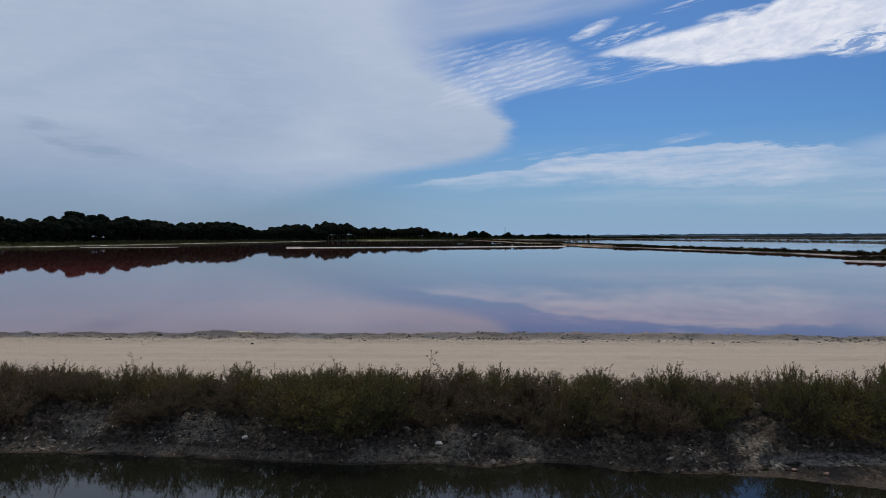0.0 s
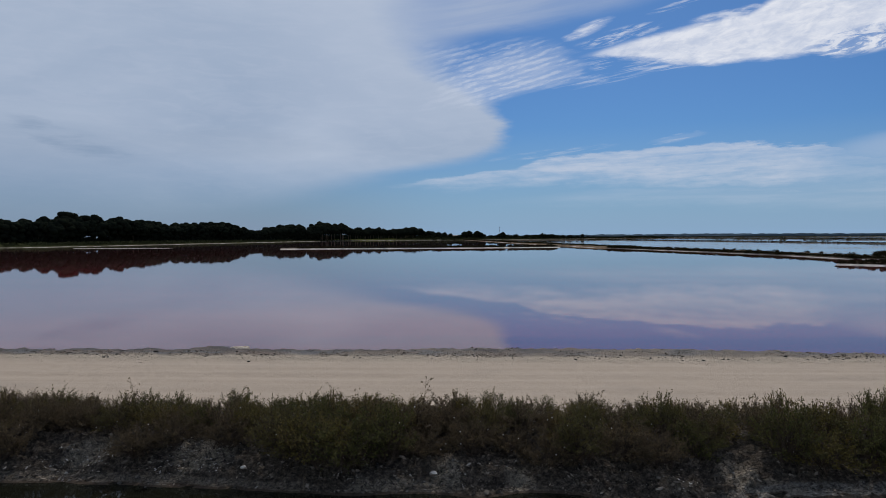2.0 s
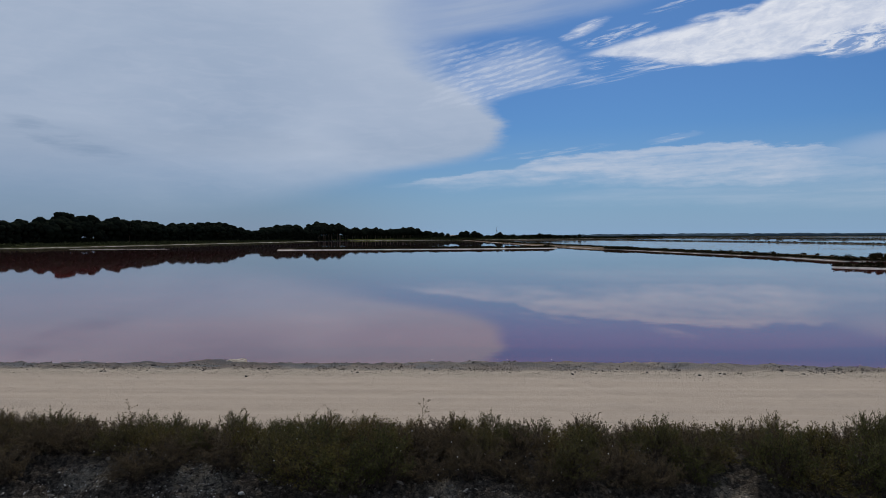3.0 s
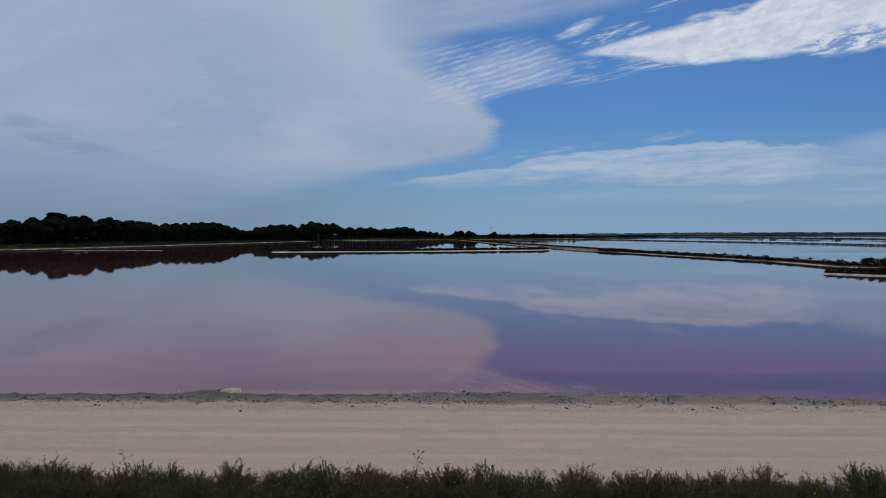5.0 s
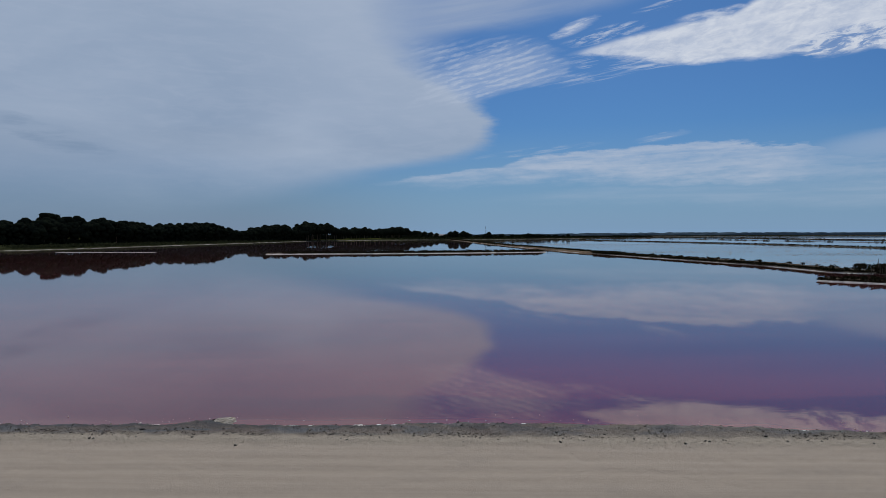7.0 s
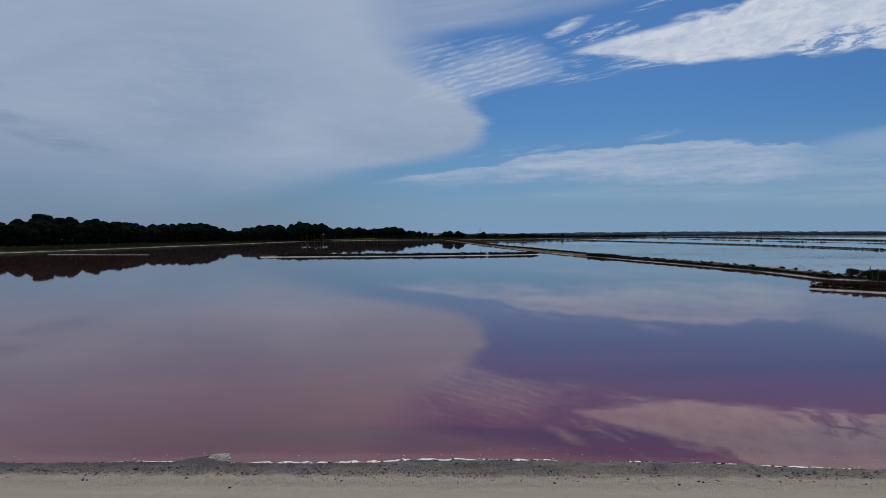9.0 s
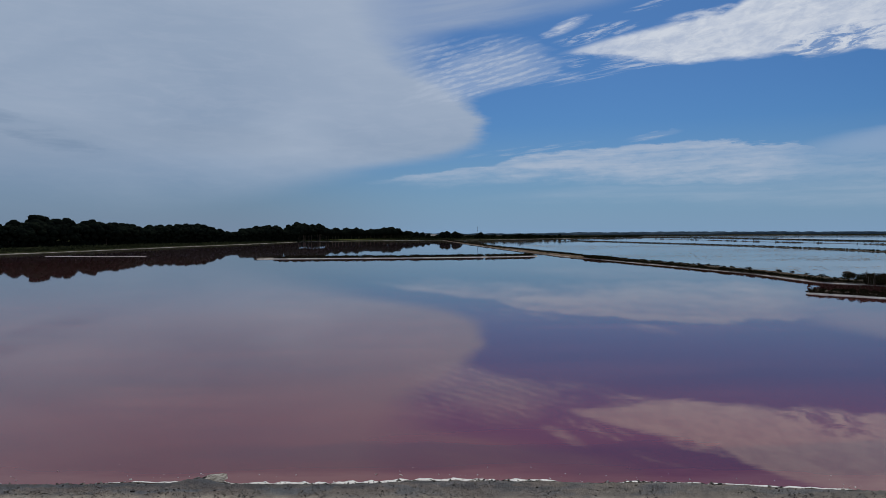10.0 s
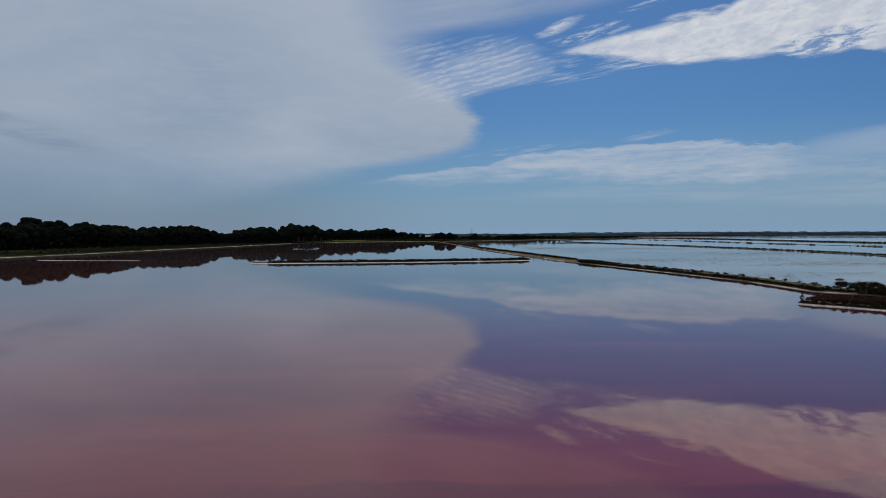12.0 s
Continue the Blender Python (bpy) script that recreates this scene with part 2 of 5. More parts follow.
def material(name, build, rough=0.9, spec=0.3):
    """A Principled material; build(n, here) returns a colour and, if it likes, a height for the bump with its distance."""
    mat = bpy.data.materials.new(name)
    mat.use_nodes = True
    n = Nodes(mat.node_tree)
    here = n.add("ShaderNodeTexCoord").outputs["Object"]
    bsdf = n.add("ShaderNodeBsdfPrincipled")
    colour, *relief = build(n, here)
    n.put(bsdf.inputs["Base Color"], colour)
    bsdf.inputs["Roughness"].default_value = rough
    bsdf.inputs["Specular IOR Level"].default_value = spec
    if relief:
        bump = n.add("ShaderNodeBump")
        n.put(bump.inputs["Height"], relief[0])
        bump.inputs["Distance"].default_value, bump.inputs["Strength"].default_value = relief[1], 1.0
        n.put(bsdf.inputs["Normal"], bump.outputs[0])
    n.put(n.add("ShaderNodeOutputMaterial").inputs[0], bsdf.outputs[0])
    return mat


def island_random(n):
    return n.add("ShaderNodeNewGeometry").outputs["Random Per Island"]


def object_random(n):
    return n.add("ShaderNodeObjectInfo").outputs["Random"]


def soil(n, here):
    """The embankment's soils across its width: dark broken earth, pale packed sand, loose pale gravel, grey clay, salt at the lake."""
    x, y, z = n.split(here)
    big = n.noise(n.scaled(here, 0.5, 0.9, 1), 1.0, 5.0, 0.6)
    fine = n.noise(here, 14.0, 6.0, 0.65)
    grit = n.noise(here, 55.0, 4.0, 0.7)
    v = n.m("ADD", n.m("MULTIPLY_ADD", x, 0.058, y), n.m("MULTIPLY", n.m("SUBTRACT", n.noise(here, 1.7, 5.0, 0.6), 0.5), 0.9))
    v = n.m("MULTIPLY_ADD", n.m("SUBTRACT", fine, 0.5), 0.35, v)
    tracks = n.noise(n.xyz(n.m("MULTIPLY", x, 0.10), n.m("MULTIPLY", n.m("MULTIPLY_ADD", x, 0.058, y), 3.6), 0.0), 1.0, 7.0, 0.66, 0.15)
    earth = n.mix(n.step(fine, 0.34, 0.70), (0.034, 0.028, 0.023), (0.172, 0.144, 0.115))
    earth = n.mix(n.m("MULTIPLY", n.step(grit, 0.56, 0.72), 0.5), earth, (0.20, 0.175, 0.145))
    earth = n.mix(n.step(n.noise(here, 1.3, 6.0, 0.65), 0.58, 0.72), earth, (0.19, 0.165, 0.130))
    for bx, bv, rx, rv in ((-5.6, 12.3, 0.42, 0.40), (-3.65, 12.3, 0.55, 0.45), (0.3, 11.8, 0.30, 0.30), (1.42, 11.7, 0.24, 0.36), (4.72, 11.9, 0.30, 0.50), (5.9, 11.55, 1.15, 0.24), (-0.5, 11.52, 0.7, 0.13)):
        # slips of pale clay
        d = n.m("ADD", n.m("POWER", n.m("DIVIDE", n.m("SUBTRACT", x, bx), rx), 2.0), n.m("POWER", n.m("DIVIDE", n.m("SUBTRACT", v, bv), rv), 2.0))
        slip = n.m("MULTIPLY", n.step(d, 1.3, 0.2), n.m("MULTIPLY", n.step(fine, 0.32, 0.55), n.m("MULTIPLY_ADD", n.step(grit, 0.40, 0.58), 0.55, 0.45)))
        earth = n.mix(n.m("MULTIPLY", slip, 0.95), earth, (0.42, 0.365, 0.285))
    sand = n.mix(n.step(tracks, 0.3, 0.7), (0.360, 0.298, 0.235), (0.400, 0.333, 0.264))
    sand = n.mix(n.m("MULTIPLY", n.step(big, 0.52, 0.72), 0.35), sand, (0.300, 0.258, 0.214))
    sand = n.mix(n.m("MULTIPLY", n.step(grit, 0.58, 0.75), 0.35), sand, (0.29, 0.25, 0.2))
    damp = n.m("MULTIPLY", n.step(n.noise(n.scaled(here, 0.45, 2.2, 1), 1.0, 5.0, 0.6), 0.54, 0.68), n.m("MULTIPLY", n.step(v, 16.4, 15.4), n.step(x, 0.0, 5.0)))
    sand = n.mix(n.m("MULTIPLY", damp, 0.7), sand, (0.20, 0.18, 0.15))
    gravel = n.mix(n.step(grit, 0.38, 0.62), (0.225, 0.190, 0.148), (0.450, 0.388, 0.305))
    clay = n.mix(n.step(fine, 0.3, 0.7), (0.118, 0.096, 0.083), (0.255, 0.213, 0.180))
    clay = n.mix(n.m("MULTIPLY", n.step(n.m("MULTIPLY_ADD", x, 0.03, n.noise(here, 0.45, 4.0, 0.6)), 0.42, 0.66), 0.75), clay, (0.235, 0.205, 0.168))
    clay = n.mix(n.m("MULTIPLY", n.step(big, 0.50, 0.65), 0.4), clay, (0.160, 0.150, 0.142))
    slate = n.m("MULTIPLY", n.step(n.noise(n.scaled(here, 0.55, 1.5, 1), 1.0, 4.0, 0.55, 0.6), 0.47, 0.60), n.m("MULTIPLY_ADD", n.step(x, 4.0, -6.0), 0.35, 0.55))
    clay = n.mix(slate, clay, n.mix(n.step(grit, 0.35, 0.7), (0.110, 0.116, 0.122), (0.190, 0.198, 0.205)))
    ridge = n.m("MULTIPLY", n.step(n.m("MULTIPLY_ADD", x, -0.012, n.noise(here, 0.9, 5.0, 0.6)), 0.40, 0.54), n.step(v, 21.3, 21.8))
    clay = n.mix(n.m("MULTIPLY", ridge, 0.75), clay, (0.084, 0.084, 0.088))
    salt = n.mix(n.step(fine, 0.3, 0.6), (0.55, 0.50, 0.47), (0.82, 0.80, 0.78))
    c = n.mix(n.step(v, 14.2, 15.0), earth, sand)
    c = n.mix(n.step(v, 19.85, 20.25), c, gravel)
    c = n.mix(n.step(v, 20.75, 21.3), c, clay)
    crust = n.m("MULTIPLY", n.step(z, 0.07, 0.03), n.step(v, 22.3, 22.6))
    c = n.mix(crust, c, salt)
    low = n.m("MULTIPLY_ADD", n.m("SUBTRACT", fine, 0.5), 0.025, z)
    strand = n.m("MULTIPLY", n.m("MULTIPLY", n.step(low, 0.050, 0.015), n.step(v, 12.7, 12.2)), n.m("MAXIMUM", n.step(x, -1.2, -2.6), n.m("MAXIMUM", n.step(x, 3.9, 4.6), n.step(n.m("ABSOLUTE", n.m("ADD", x, 0.45)), 1.0, 0.5))))
    strand = n.m("MULTIPLY", strand, n.m("MULTIPLY", n.m("MULTIPLY_ADD", n.step(fine, 0.36, 0.60), 0.6, 0.4), n.m("MULTIPLY_ADD", n.step(grit, 0.40, 0.60), 0.6, 0.4)))
    c = n.mix(n.m("MULTIPLY", strand, 0.85), c, n.mix(n.step(x, 3.0, 5.5), (0.270, 0.235, 0.188), (0.400, 0.385, 0.355)))
    wet = n.m("MULTIPLY", n.step(low, -0.040, -0.050), n.step(v, 13.0, 12.0))
    c = n.mix(n.m("MULTIPLY", wet, 0.88), c, (0.074, 0.054, 0.040))
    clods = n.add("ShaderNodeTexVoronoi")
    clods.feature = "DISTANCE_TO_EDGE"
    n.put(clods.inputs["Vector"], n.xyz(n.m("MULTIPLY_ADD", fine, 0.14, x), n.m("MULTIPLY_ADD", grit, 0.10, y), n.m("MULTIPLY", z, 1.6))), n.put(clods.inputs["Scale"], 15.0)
    # cracks between the clods, their shade painted as near-black soil colour
    crack_shade = n.m("MULTIPLY", n.step(clods.outputs["Distance"], 0.075, 0.015), n.m("MULTIPLY", n.step(v, 13.4, 12.8), n.step(low, -0.045, -0.030)))
    c = n.mix(n.m("MULTIPLY", crack_shade, 0.75), c, (0.026, 0.022, 0.018))
    rough = n.m("MAXIMUM", n.step(v, 14.4, 13.6), n.m("MULTIPLY", n.step(v, 20.6, 21.0), 0.45))
    h = n.m("ADD", n.m("MULTIPLY", fine, 0.5), n.m("MULTIPLY", grit, 0.35))
    h = n.m("MULTIPLY_ADD", n.m("MULTIPLY", n.m("MINIMUM", clods.outputs["Distance"], 0.35), rough), 2.6, h)
    return c, h, 0.045


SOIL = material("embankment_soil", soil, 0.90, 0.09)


def mottled(dark, light, scale=6.0, relief=0.02, vary=0.0):
    def build(n, here):
        f = n.noise(here, scale, 6.0, 0.62)
        big = n.noise(here, scale * 0.17, 3.0, 0.5)
        c = n.mix(n.step(f, 0.3, 0.7), dark, light)
        c = n.mix(n.m("MULTIPLY", n.step(big, 0.4, 0.7), 0.4), c, tuple(0.6 * a for a in dark))
        if vary:
            r = object_random(n)
            c = n.mix(n.m("MULTIPLY", r, vary), c, tuple(0.55 * a for a in dark))
        return c, f, relief
    return build


DIKE_SOIL = material("dike_soil", mottled((0.060, 0.048, 0.036), (0.135, 0.112, 0.085), 0.9, 0.08), 1.0, 0.0)
TAN_EARTH = material("tan_earth", mottled((0.125, 0.088, 0.056), (0.235, 0.175, 0.120), 0.5, 0.05), 1.0, 0.0)
PALE_CRUST = material("pale_salt_crust", mottled((0.42, 0.38, 0.34), (0.68, 0.63, 0.58), 2.0, 0.02), 1.0, 0.0)
BEACH = material("tan_beach", mottled((0.11, 0.095, 0.072), (0.58, 0.53, 0.47), 0.22, 0.02), 1.0, 0.0)
MARSH = material("marsh_scrub", mottled((0.026, 0.031, 0.015), (0.066, 0.070, 0.032), 0.4, 0.0), 1.0, 0.0)
LAWN = material("bright_grass", mottled((0.12, 0.15, 0.036), (0.23, 0.255, 0.066), 0.2, 0.05), 1.0, 0.0)
SALT = material("white_salt", mottled((0.58, 0.53, 0.45), (0.84, 0.81, 0.76), 9.0, 0.03), 0.8, 0.4)
DARK_STONE = material("dark_stone", mottled((0.045, 0.042, 0.040), (0.12, 0.11, 0.10), 20.0, 0.01, 0.4), 0.9, 0.2)
GREY_STONE = material("grey_stone", mottled((0.085, 0.076, 0.065), (0.20, 0.18, 0.155), 14.0, 0.012, 0.6), 0.92, 0.2)
PALE_STONE = material("pale_stone", mottled((0.40, 0.38, 0.35), (0.66, 0.63, 0.58), 14.0, 0.008), 0.85, 0.3)
RED_STONE = material("reddish_stone", mottled((0.30, 0.17, 0.11), (0.52, 0.34, 0.25), 14.0, 0.008), 0.85, 0.3)
BED = material("bed_mud", mottled((0.10, 0.085, 0.07), (0.17, 0.14, 0.12), 0.3, 0.02), 0.95, 0.2)
MEADOW = material("salt_meadow", mottled((0.022, 0.027, 0.012), (0.056, 0.057, 0.027), 0.12, 0.5), 1.0, 0.0)
FAR_SOIL = material("far_ground", mottled((0.026, 0.027, 0.019), (0.066, 0.057, 0.045), 0.012, 0.2), 1.0, 0.0)
BARK = material("bark", mottled((0.060, 0.045, 0.033), (0.14, 0.11, 0.085), 5.0, 0.03), 0.95, 0.1)
TWIG = material("dry_twig", mottled((0.042, 0.030, 0.022), (0.095, 0.072, 0.054), 18.0, 0.004), 0.95, 0.1)
STRAW = material("dry_straw", mottled((0.15, 0.115, 0.07), (0.27, 0.21, 0.13), 18.0, 0.004), 0.95, 0.1)
PLASTER = material("house_plaster", mottled((0.55, 0.52, 0.48), (0.72, 0.70, 0.66), 1.0, 0.01), 0.9, 0.2)
ROOF_TILE = material("roof_tile", mottled((0.32, 0.28, 0.25), (0.46, 0.42, 0.38), 2.0, 0.03), 0.9, 0.2)


def foliage(dark, light, odd):
    def build(n, here):
        r, o = island_random(n), object_random(n)
        c = n.mix(r, dark, light)
        c = n.mix(n.m("MULTIPLY", n.step(o, 0.35, 1.0), 0.6), c, odd)
        clump = n.noise(here, 5.0, 3.0, 0.5)
        return (n.mix(n.m("MULTIPLY", n.step(clump, 0.5, 0.72), 0.6), c, odd),)
    return build


def lit_through(mat, share):
    """Thin leaves: part of the light passes through them."""
    n = mat.node_tree
    bsdf = next(x for x in n.nodes if x.type == "BSDF_PRINCIPLED")
    outlet = next(x for x in n.nodes if x.type == "OUTPUT_MATERIAL")
    thin, both = n.nodes.new("ShaderNodeBsdfTranslucent"), n.nodes.new("ShaderNodeMixShader")
    n.links.new(bsdf.inputs["Base Color"].links[0].from_socket, thin.inputs[0])
    both.inputs[0].default_value = share
    n.links.new(bsdf.outputs[0], both.inputs[1]), n.links.new(thin.outputs[0], both.inputs[2])
    n.links.new(both.outputs[0], outlet.inputs[0])
    return mat


LEAF_GREEN = lit_through(material("seablite_green", foliage((0.0410, 0.0450, 0.0150), (0.1180, 0.1150, 0.0370), (0.1080, 0.0840, 0.0360)), 0.8, 0.15), 0.3)
LEAF_OLIVE = lit_through(material("seablite_olive", foliage((0.0550, 0.0500, 0.0145), (0.1560, 0.1290, 0.0390), (0.1300, 0.0880, 0.0390)), 0.8, 0.15), 0.3)
LEAF_RUST = lit_through(material("seablite_rust", foliage((0.0590, 0.0490, 0.0300), (0.1500, 0.1110, 0.0670), (0.1130, 0.0870, 0.0530)), 0.85, 0.1), 0.35)
NEEDLES = material("pine_needles", foliage((0.0085, 0.0112, 0.0085), (0.0150, 0.0190, 0.0120), (0.0120, 0.0150, 0.0105)), 1.0, 0.0)
SCRUB = material("dike_scrub", foliage((0.0135, 0.0135, 0.0067), (0.0375, 0.0345, 0.0165), (0.0413, 0.0270, 0.0180)), 1.0, 0.0)
HEDGE = material("hedge_leaves", foliage((0.0110, 0.0140, 0.0085), (0.0290, 0.0330, 0.0165), (0.0240, 0.0220, 0.0130)), 1.0, 0.0)
# blue distance haze is mixed into the base colour of these woods
HAZED_WOOD = material("far_woods", mottled((0.050, 0.078, 0.102), (0.074, 0.106, 0.130), 0.05, 0.5), 1.0, 0.0)


def water(name, deep, shallow, ripple, rough, flecks=None, offshore=None):
    def build(n, here):
        big = n.noise(n.scaled(here, 0.02, 0.06, 1), 1.0, 4.0, 0.5)
        c = n.mix(n.step(big, 0.35, 0.65), deep, shallow)
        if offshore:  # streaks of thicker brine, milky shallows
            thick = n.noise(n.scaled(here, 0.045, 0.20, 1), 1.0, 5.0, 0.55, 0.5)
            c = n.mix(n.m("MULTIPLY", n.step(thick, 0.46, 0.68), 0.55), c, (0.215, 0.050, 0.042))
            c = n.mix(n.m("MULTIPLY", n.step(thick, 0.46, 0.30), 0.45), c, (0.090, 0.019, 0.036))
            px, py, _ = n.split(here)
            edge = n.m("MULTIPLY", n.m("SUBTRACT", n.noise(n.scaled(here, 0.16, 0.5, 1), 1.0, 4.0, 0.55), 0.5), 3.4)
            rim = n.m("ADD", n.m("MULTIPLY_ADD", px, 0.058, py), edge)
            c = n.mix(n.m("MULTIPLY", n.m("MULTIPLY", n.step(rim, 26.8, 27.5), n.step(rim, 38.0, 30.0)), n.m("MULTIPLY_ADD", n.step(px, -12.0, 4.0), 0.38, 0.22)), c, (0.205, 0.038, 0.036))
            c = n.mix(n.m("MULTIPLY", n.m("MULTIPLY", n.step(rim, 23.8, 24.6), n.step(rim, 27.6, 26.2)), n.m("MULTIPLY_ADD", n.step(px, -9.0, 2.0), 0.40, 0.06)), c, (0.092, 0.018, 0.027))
            # darker reach right of the middle, rim 36 to 66
            dark_reach = n.m("MULTIPLY", n.step(n.m("MULTIPLY_ADD", thick, 14.0, px), 8.0, 15.0), n.m("MULTIPLY", n.step(rim, 36.0, 40.0), n.step(rim, 66.0, 46.0)))
            c = n.mix(n.m("MULTIPLY", dark_reach, 0.30), c, (0.065, 0.016, 0.028))
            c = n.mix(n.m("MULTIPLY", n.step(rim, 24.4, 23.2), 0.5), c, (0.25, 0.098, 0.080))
        if offshore:  # less red out on the lake and far to the right
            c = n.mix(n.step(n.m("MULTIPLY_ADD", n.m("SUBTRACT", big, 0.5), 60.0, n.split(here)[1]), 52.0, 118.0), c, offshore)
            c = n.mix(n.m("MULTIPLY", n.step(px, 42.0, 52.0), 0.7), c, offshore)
            # purple-grey far reach, distance haze put into the water colour
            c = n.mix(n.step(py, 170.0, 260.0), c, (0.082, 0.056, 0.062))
        if flecks:
            f = n.noise(n.scaled(here, 0.035, 0.035, 1), 1.0, 7.0, 0.7)
            c = n.mix(n.m("MULTIPLY", n.step(f, 0.50, 0.64), 0.85), c, flecks)
        h = n.noise(n.scaled(here, 0.9, 1.6, 1), 1.0, 3.0, 0.5)
        return c, h, ripple
    mat = material(name, build, rough, 0.5)
    for node in mat.node_tree.nodes:
        if node.type == "BSDF_PRINCIPLED":
            node.inputs["IOR"].default_value = 1.34
    return mat


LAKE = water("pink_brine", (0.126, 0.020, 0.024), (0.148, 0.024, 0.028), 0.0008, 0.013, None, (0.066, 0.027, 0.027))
POND = water("shallow_brine", (0.10, 0.085, 0.075), (0.13, 0.11, 0.095), 0.003, 0.03, (0.30, 0.25, 0.20))
CANAL = water("canal_water", (0.008, 0.009, 0.006), (0.013, 0.012, 0.007), 0.003, 0.045)

# ============ mesh helpers ============


def mesh(name, verts, faces, mat, smooth=False):
    """A mesh from arrays: faces of one size."""
    me = bpy.data.meshes.new(name)
    verts, faces = np.asarray(verts, dtype=np.float32), np.asarray(faces, dtype=np.int32)
    k = faces.shape[1]
    me.vertices.add(len(verts)), me.loops.add(faces.size), me.polygons.add(len(faces))
    me.vertices.foreach_set("co", verts.ravel())
    me.loops.foreach_set("vertex_index", faces.ravel())
    me.polygons.foreach_set("loop_start", np.arange(0, faces.size, k, dtype=np.int32))
    me.polygons.foreach_set("use_smooth", np.full(len(faces), smooth))
    me.materials.append(mat)
    me.update(calc_edges=True)
    me.validate()
    return me


def part(name, me, parent, label=""):
    ob = tagged(new(name, me), label)
    ob.parent = parent
    return ob


def hashed(i, j, seed):
    n = (i * 374761393 + j * 668265263 + seed * 1442695041) & 0x7FFFFFFF
    n = ((n ^ (n >> 13)) * 1274126177) & 0x7FFFFFFF
    return ((n ^ (n >> 16)) & 0xFFFF) / 65535.0


def field(x, y, scale, octaves=4, seed=0, gain=0.5):
    """Layered value noise, about -1 to 1, over arrays."""
    total, amp, norm = 0.0, 1.0, 0.0
    for o in range(octaves):
        u, v = x * scale, y * scale
        i, j = np.floor(u).astype(np.int64), np.floor(v).astype(np.int64)
        f, g = u - i, v - j
        f, g = f * f * (3 - 2 * f), g * g * (3 - 2 * g)
        s = seed + 17 * o
        low = hashed(i, j, s) * (1 - f) + hashed(i + 1, j, s) * f
        high = hashed(i, j + 1, s) * (1 - f) + hashed(i + 1, j + 1, s) * f
        total = total + amp * (2 * (low * (1 - g) + high * g) - 1)
        norm, amp, scale = norm + amp, amp * gain, scale * 2.03
    return total / norm


def grid_faces(rows, cols):
    k = np.arange(rows * cols).reshape(rows, cols)
    return np.stack([k[:-1, :-1], k[:-1, 1:], k[1:, 1:], k[1:, :-1]], -1).reshape(-1, 4)


def quads(centres, along, across):
    """Loose four-cornered leaves: centre, half length vector, half width vector."""
    v = np.stack([centres - along, centres + across, centres + along, centres - across], 1)
    return v.reshape(-1, 3), np.arange(len(centres) * 4).reshape(-1, 4)


def unit(a):
    return a / np.maximum(np.linalg.norm(a, axis=-1, keepdims=True), 1e-9)


def tubes(lines, radii, sides=4):
    """Tubes along polylines: lines (n, k, 3), radii (n, k)."""
    n, k, _ = lines.shape
    way_ = unit(np.gradient(lines, axis=1))
    ref = np.where(np.abs(way_[..., 2:3]) > 0.8, [[[1.0, 0, 0]]], [[[0, 0, 1.0]]])
    p = unit(np.cross(way_, ref))
    q = np.cross(way_, p)
    ang = np.arange(sides) * 2 * np.pi / sides
    ring = p[:, :, None] * np.cos(ang)[:, None] + q[:, :, None] * np.sin(ang)[:, None]
    v = lines[:, :, None] + ring * radii[:, :, None, None]
    idx = np.arange(n * k * sides).reshape(n, k, sides)
    nxt = np.roll(idx, -1, axis=2)
    f = np.stack([idx[:, :-1], nxt[:, :-1], nxt[:, 1:], idx[:, 1:]], -1).reshape(-1, 4)
    return v.reshape(-1, 3), f


def joined(pieces):
    vs, fs, n = [], [], 0
    for v, f in pieces:
        vs.append(v), fs.append(f + n)
        n += len(v)
    return np.concatenate(vs), np.concatenate(fs)


def resample(points, step):
    """A polyline with points at even steps, softened at its corners."""
    p = np.array(points, dtype=float)
    d = np.concatenate([[0], np.cumsum(np.linalg.norm(np.diff(p, axis=0), axis=1))])
    s = np.linspace(0, d[-1], max(3, int(d[-1] / step) + 1))
    return np.stack([np.interp(s, d, p[:, i]) for i in range(p.shape[1])], 1)


def ball(detail):
    bm = bmesh.new()
    bmesh.ops.create_icosphere(bm, subdivisions=detail, radius=1.0)
    v = np.array([x.co[:] for x in bm.verts])
    f = np.array([[x.index for x in t.verts] for t in bm.faces])
    bm.free()
    return v, f


def rock_mesh(name, seed, mat, flat=0.7, detail=2, sharp=1.0):
    v, f = ball(detail)
    r = np.random.default_rng(seed)
    for _ in range(9):
        d = unit(r.normal(size=3))
        cut = r.uniform(0.30, 0.75)
        over = v @ d - cut
        v = v - np.where(over > 0, over, 0)[:, None] * d * (0.7 + 0.3 * sharp)
    v = v * r.uniform(0.75, 1.2, 3) * [1, 1, flat]
    v = v + 0.06 * np.stack([field(v[:, 0] + 9, v[:, 1] + v[:, 2], 3.0, 2, seed + i) for i in range(3)], 1)
    return mesh(name, v, f, mat)

# ============ ground, water and embankment ============
SLANT = 0.058  # the embankment runs a little across: its own width is v = y + SLANT * x


def waterline(x):
    """The lake's edge, as v."""
    return 22.80 + 0.16 * field(x, x * 0 + 3, 0.5, 4, 5) + 0.42 * np.exp(-((x + 6.5) / 0.65) ** 2) - 0.32 * np.clip((x - 2) / 10, 0, 1) + 0.36 * np.clip((x + 2) / 2.5, 0, 1) * np.clip((13 - x) / 3, 0, 1) - 0.12 * np.clip((-9 - x) / 4, 0, 1)


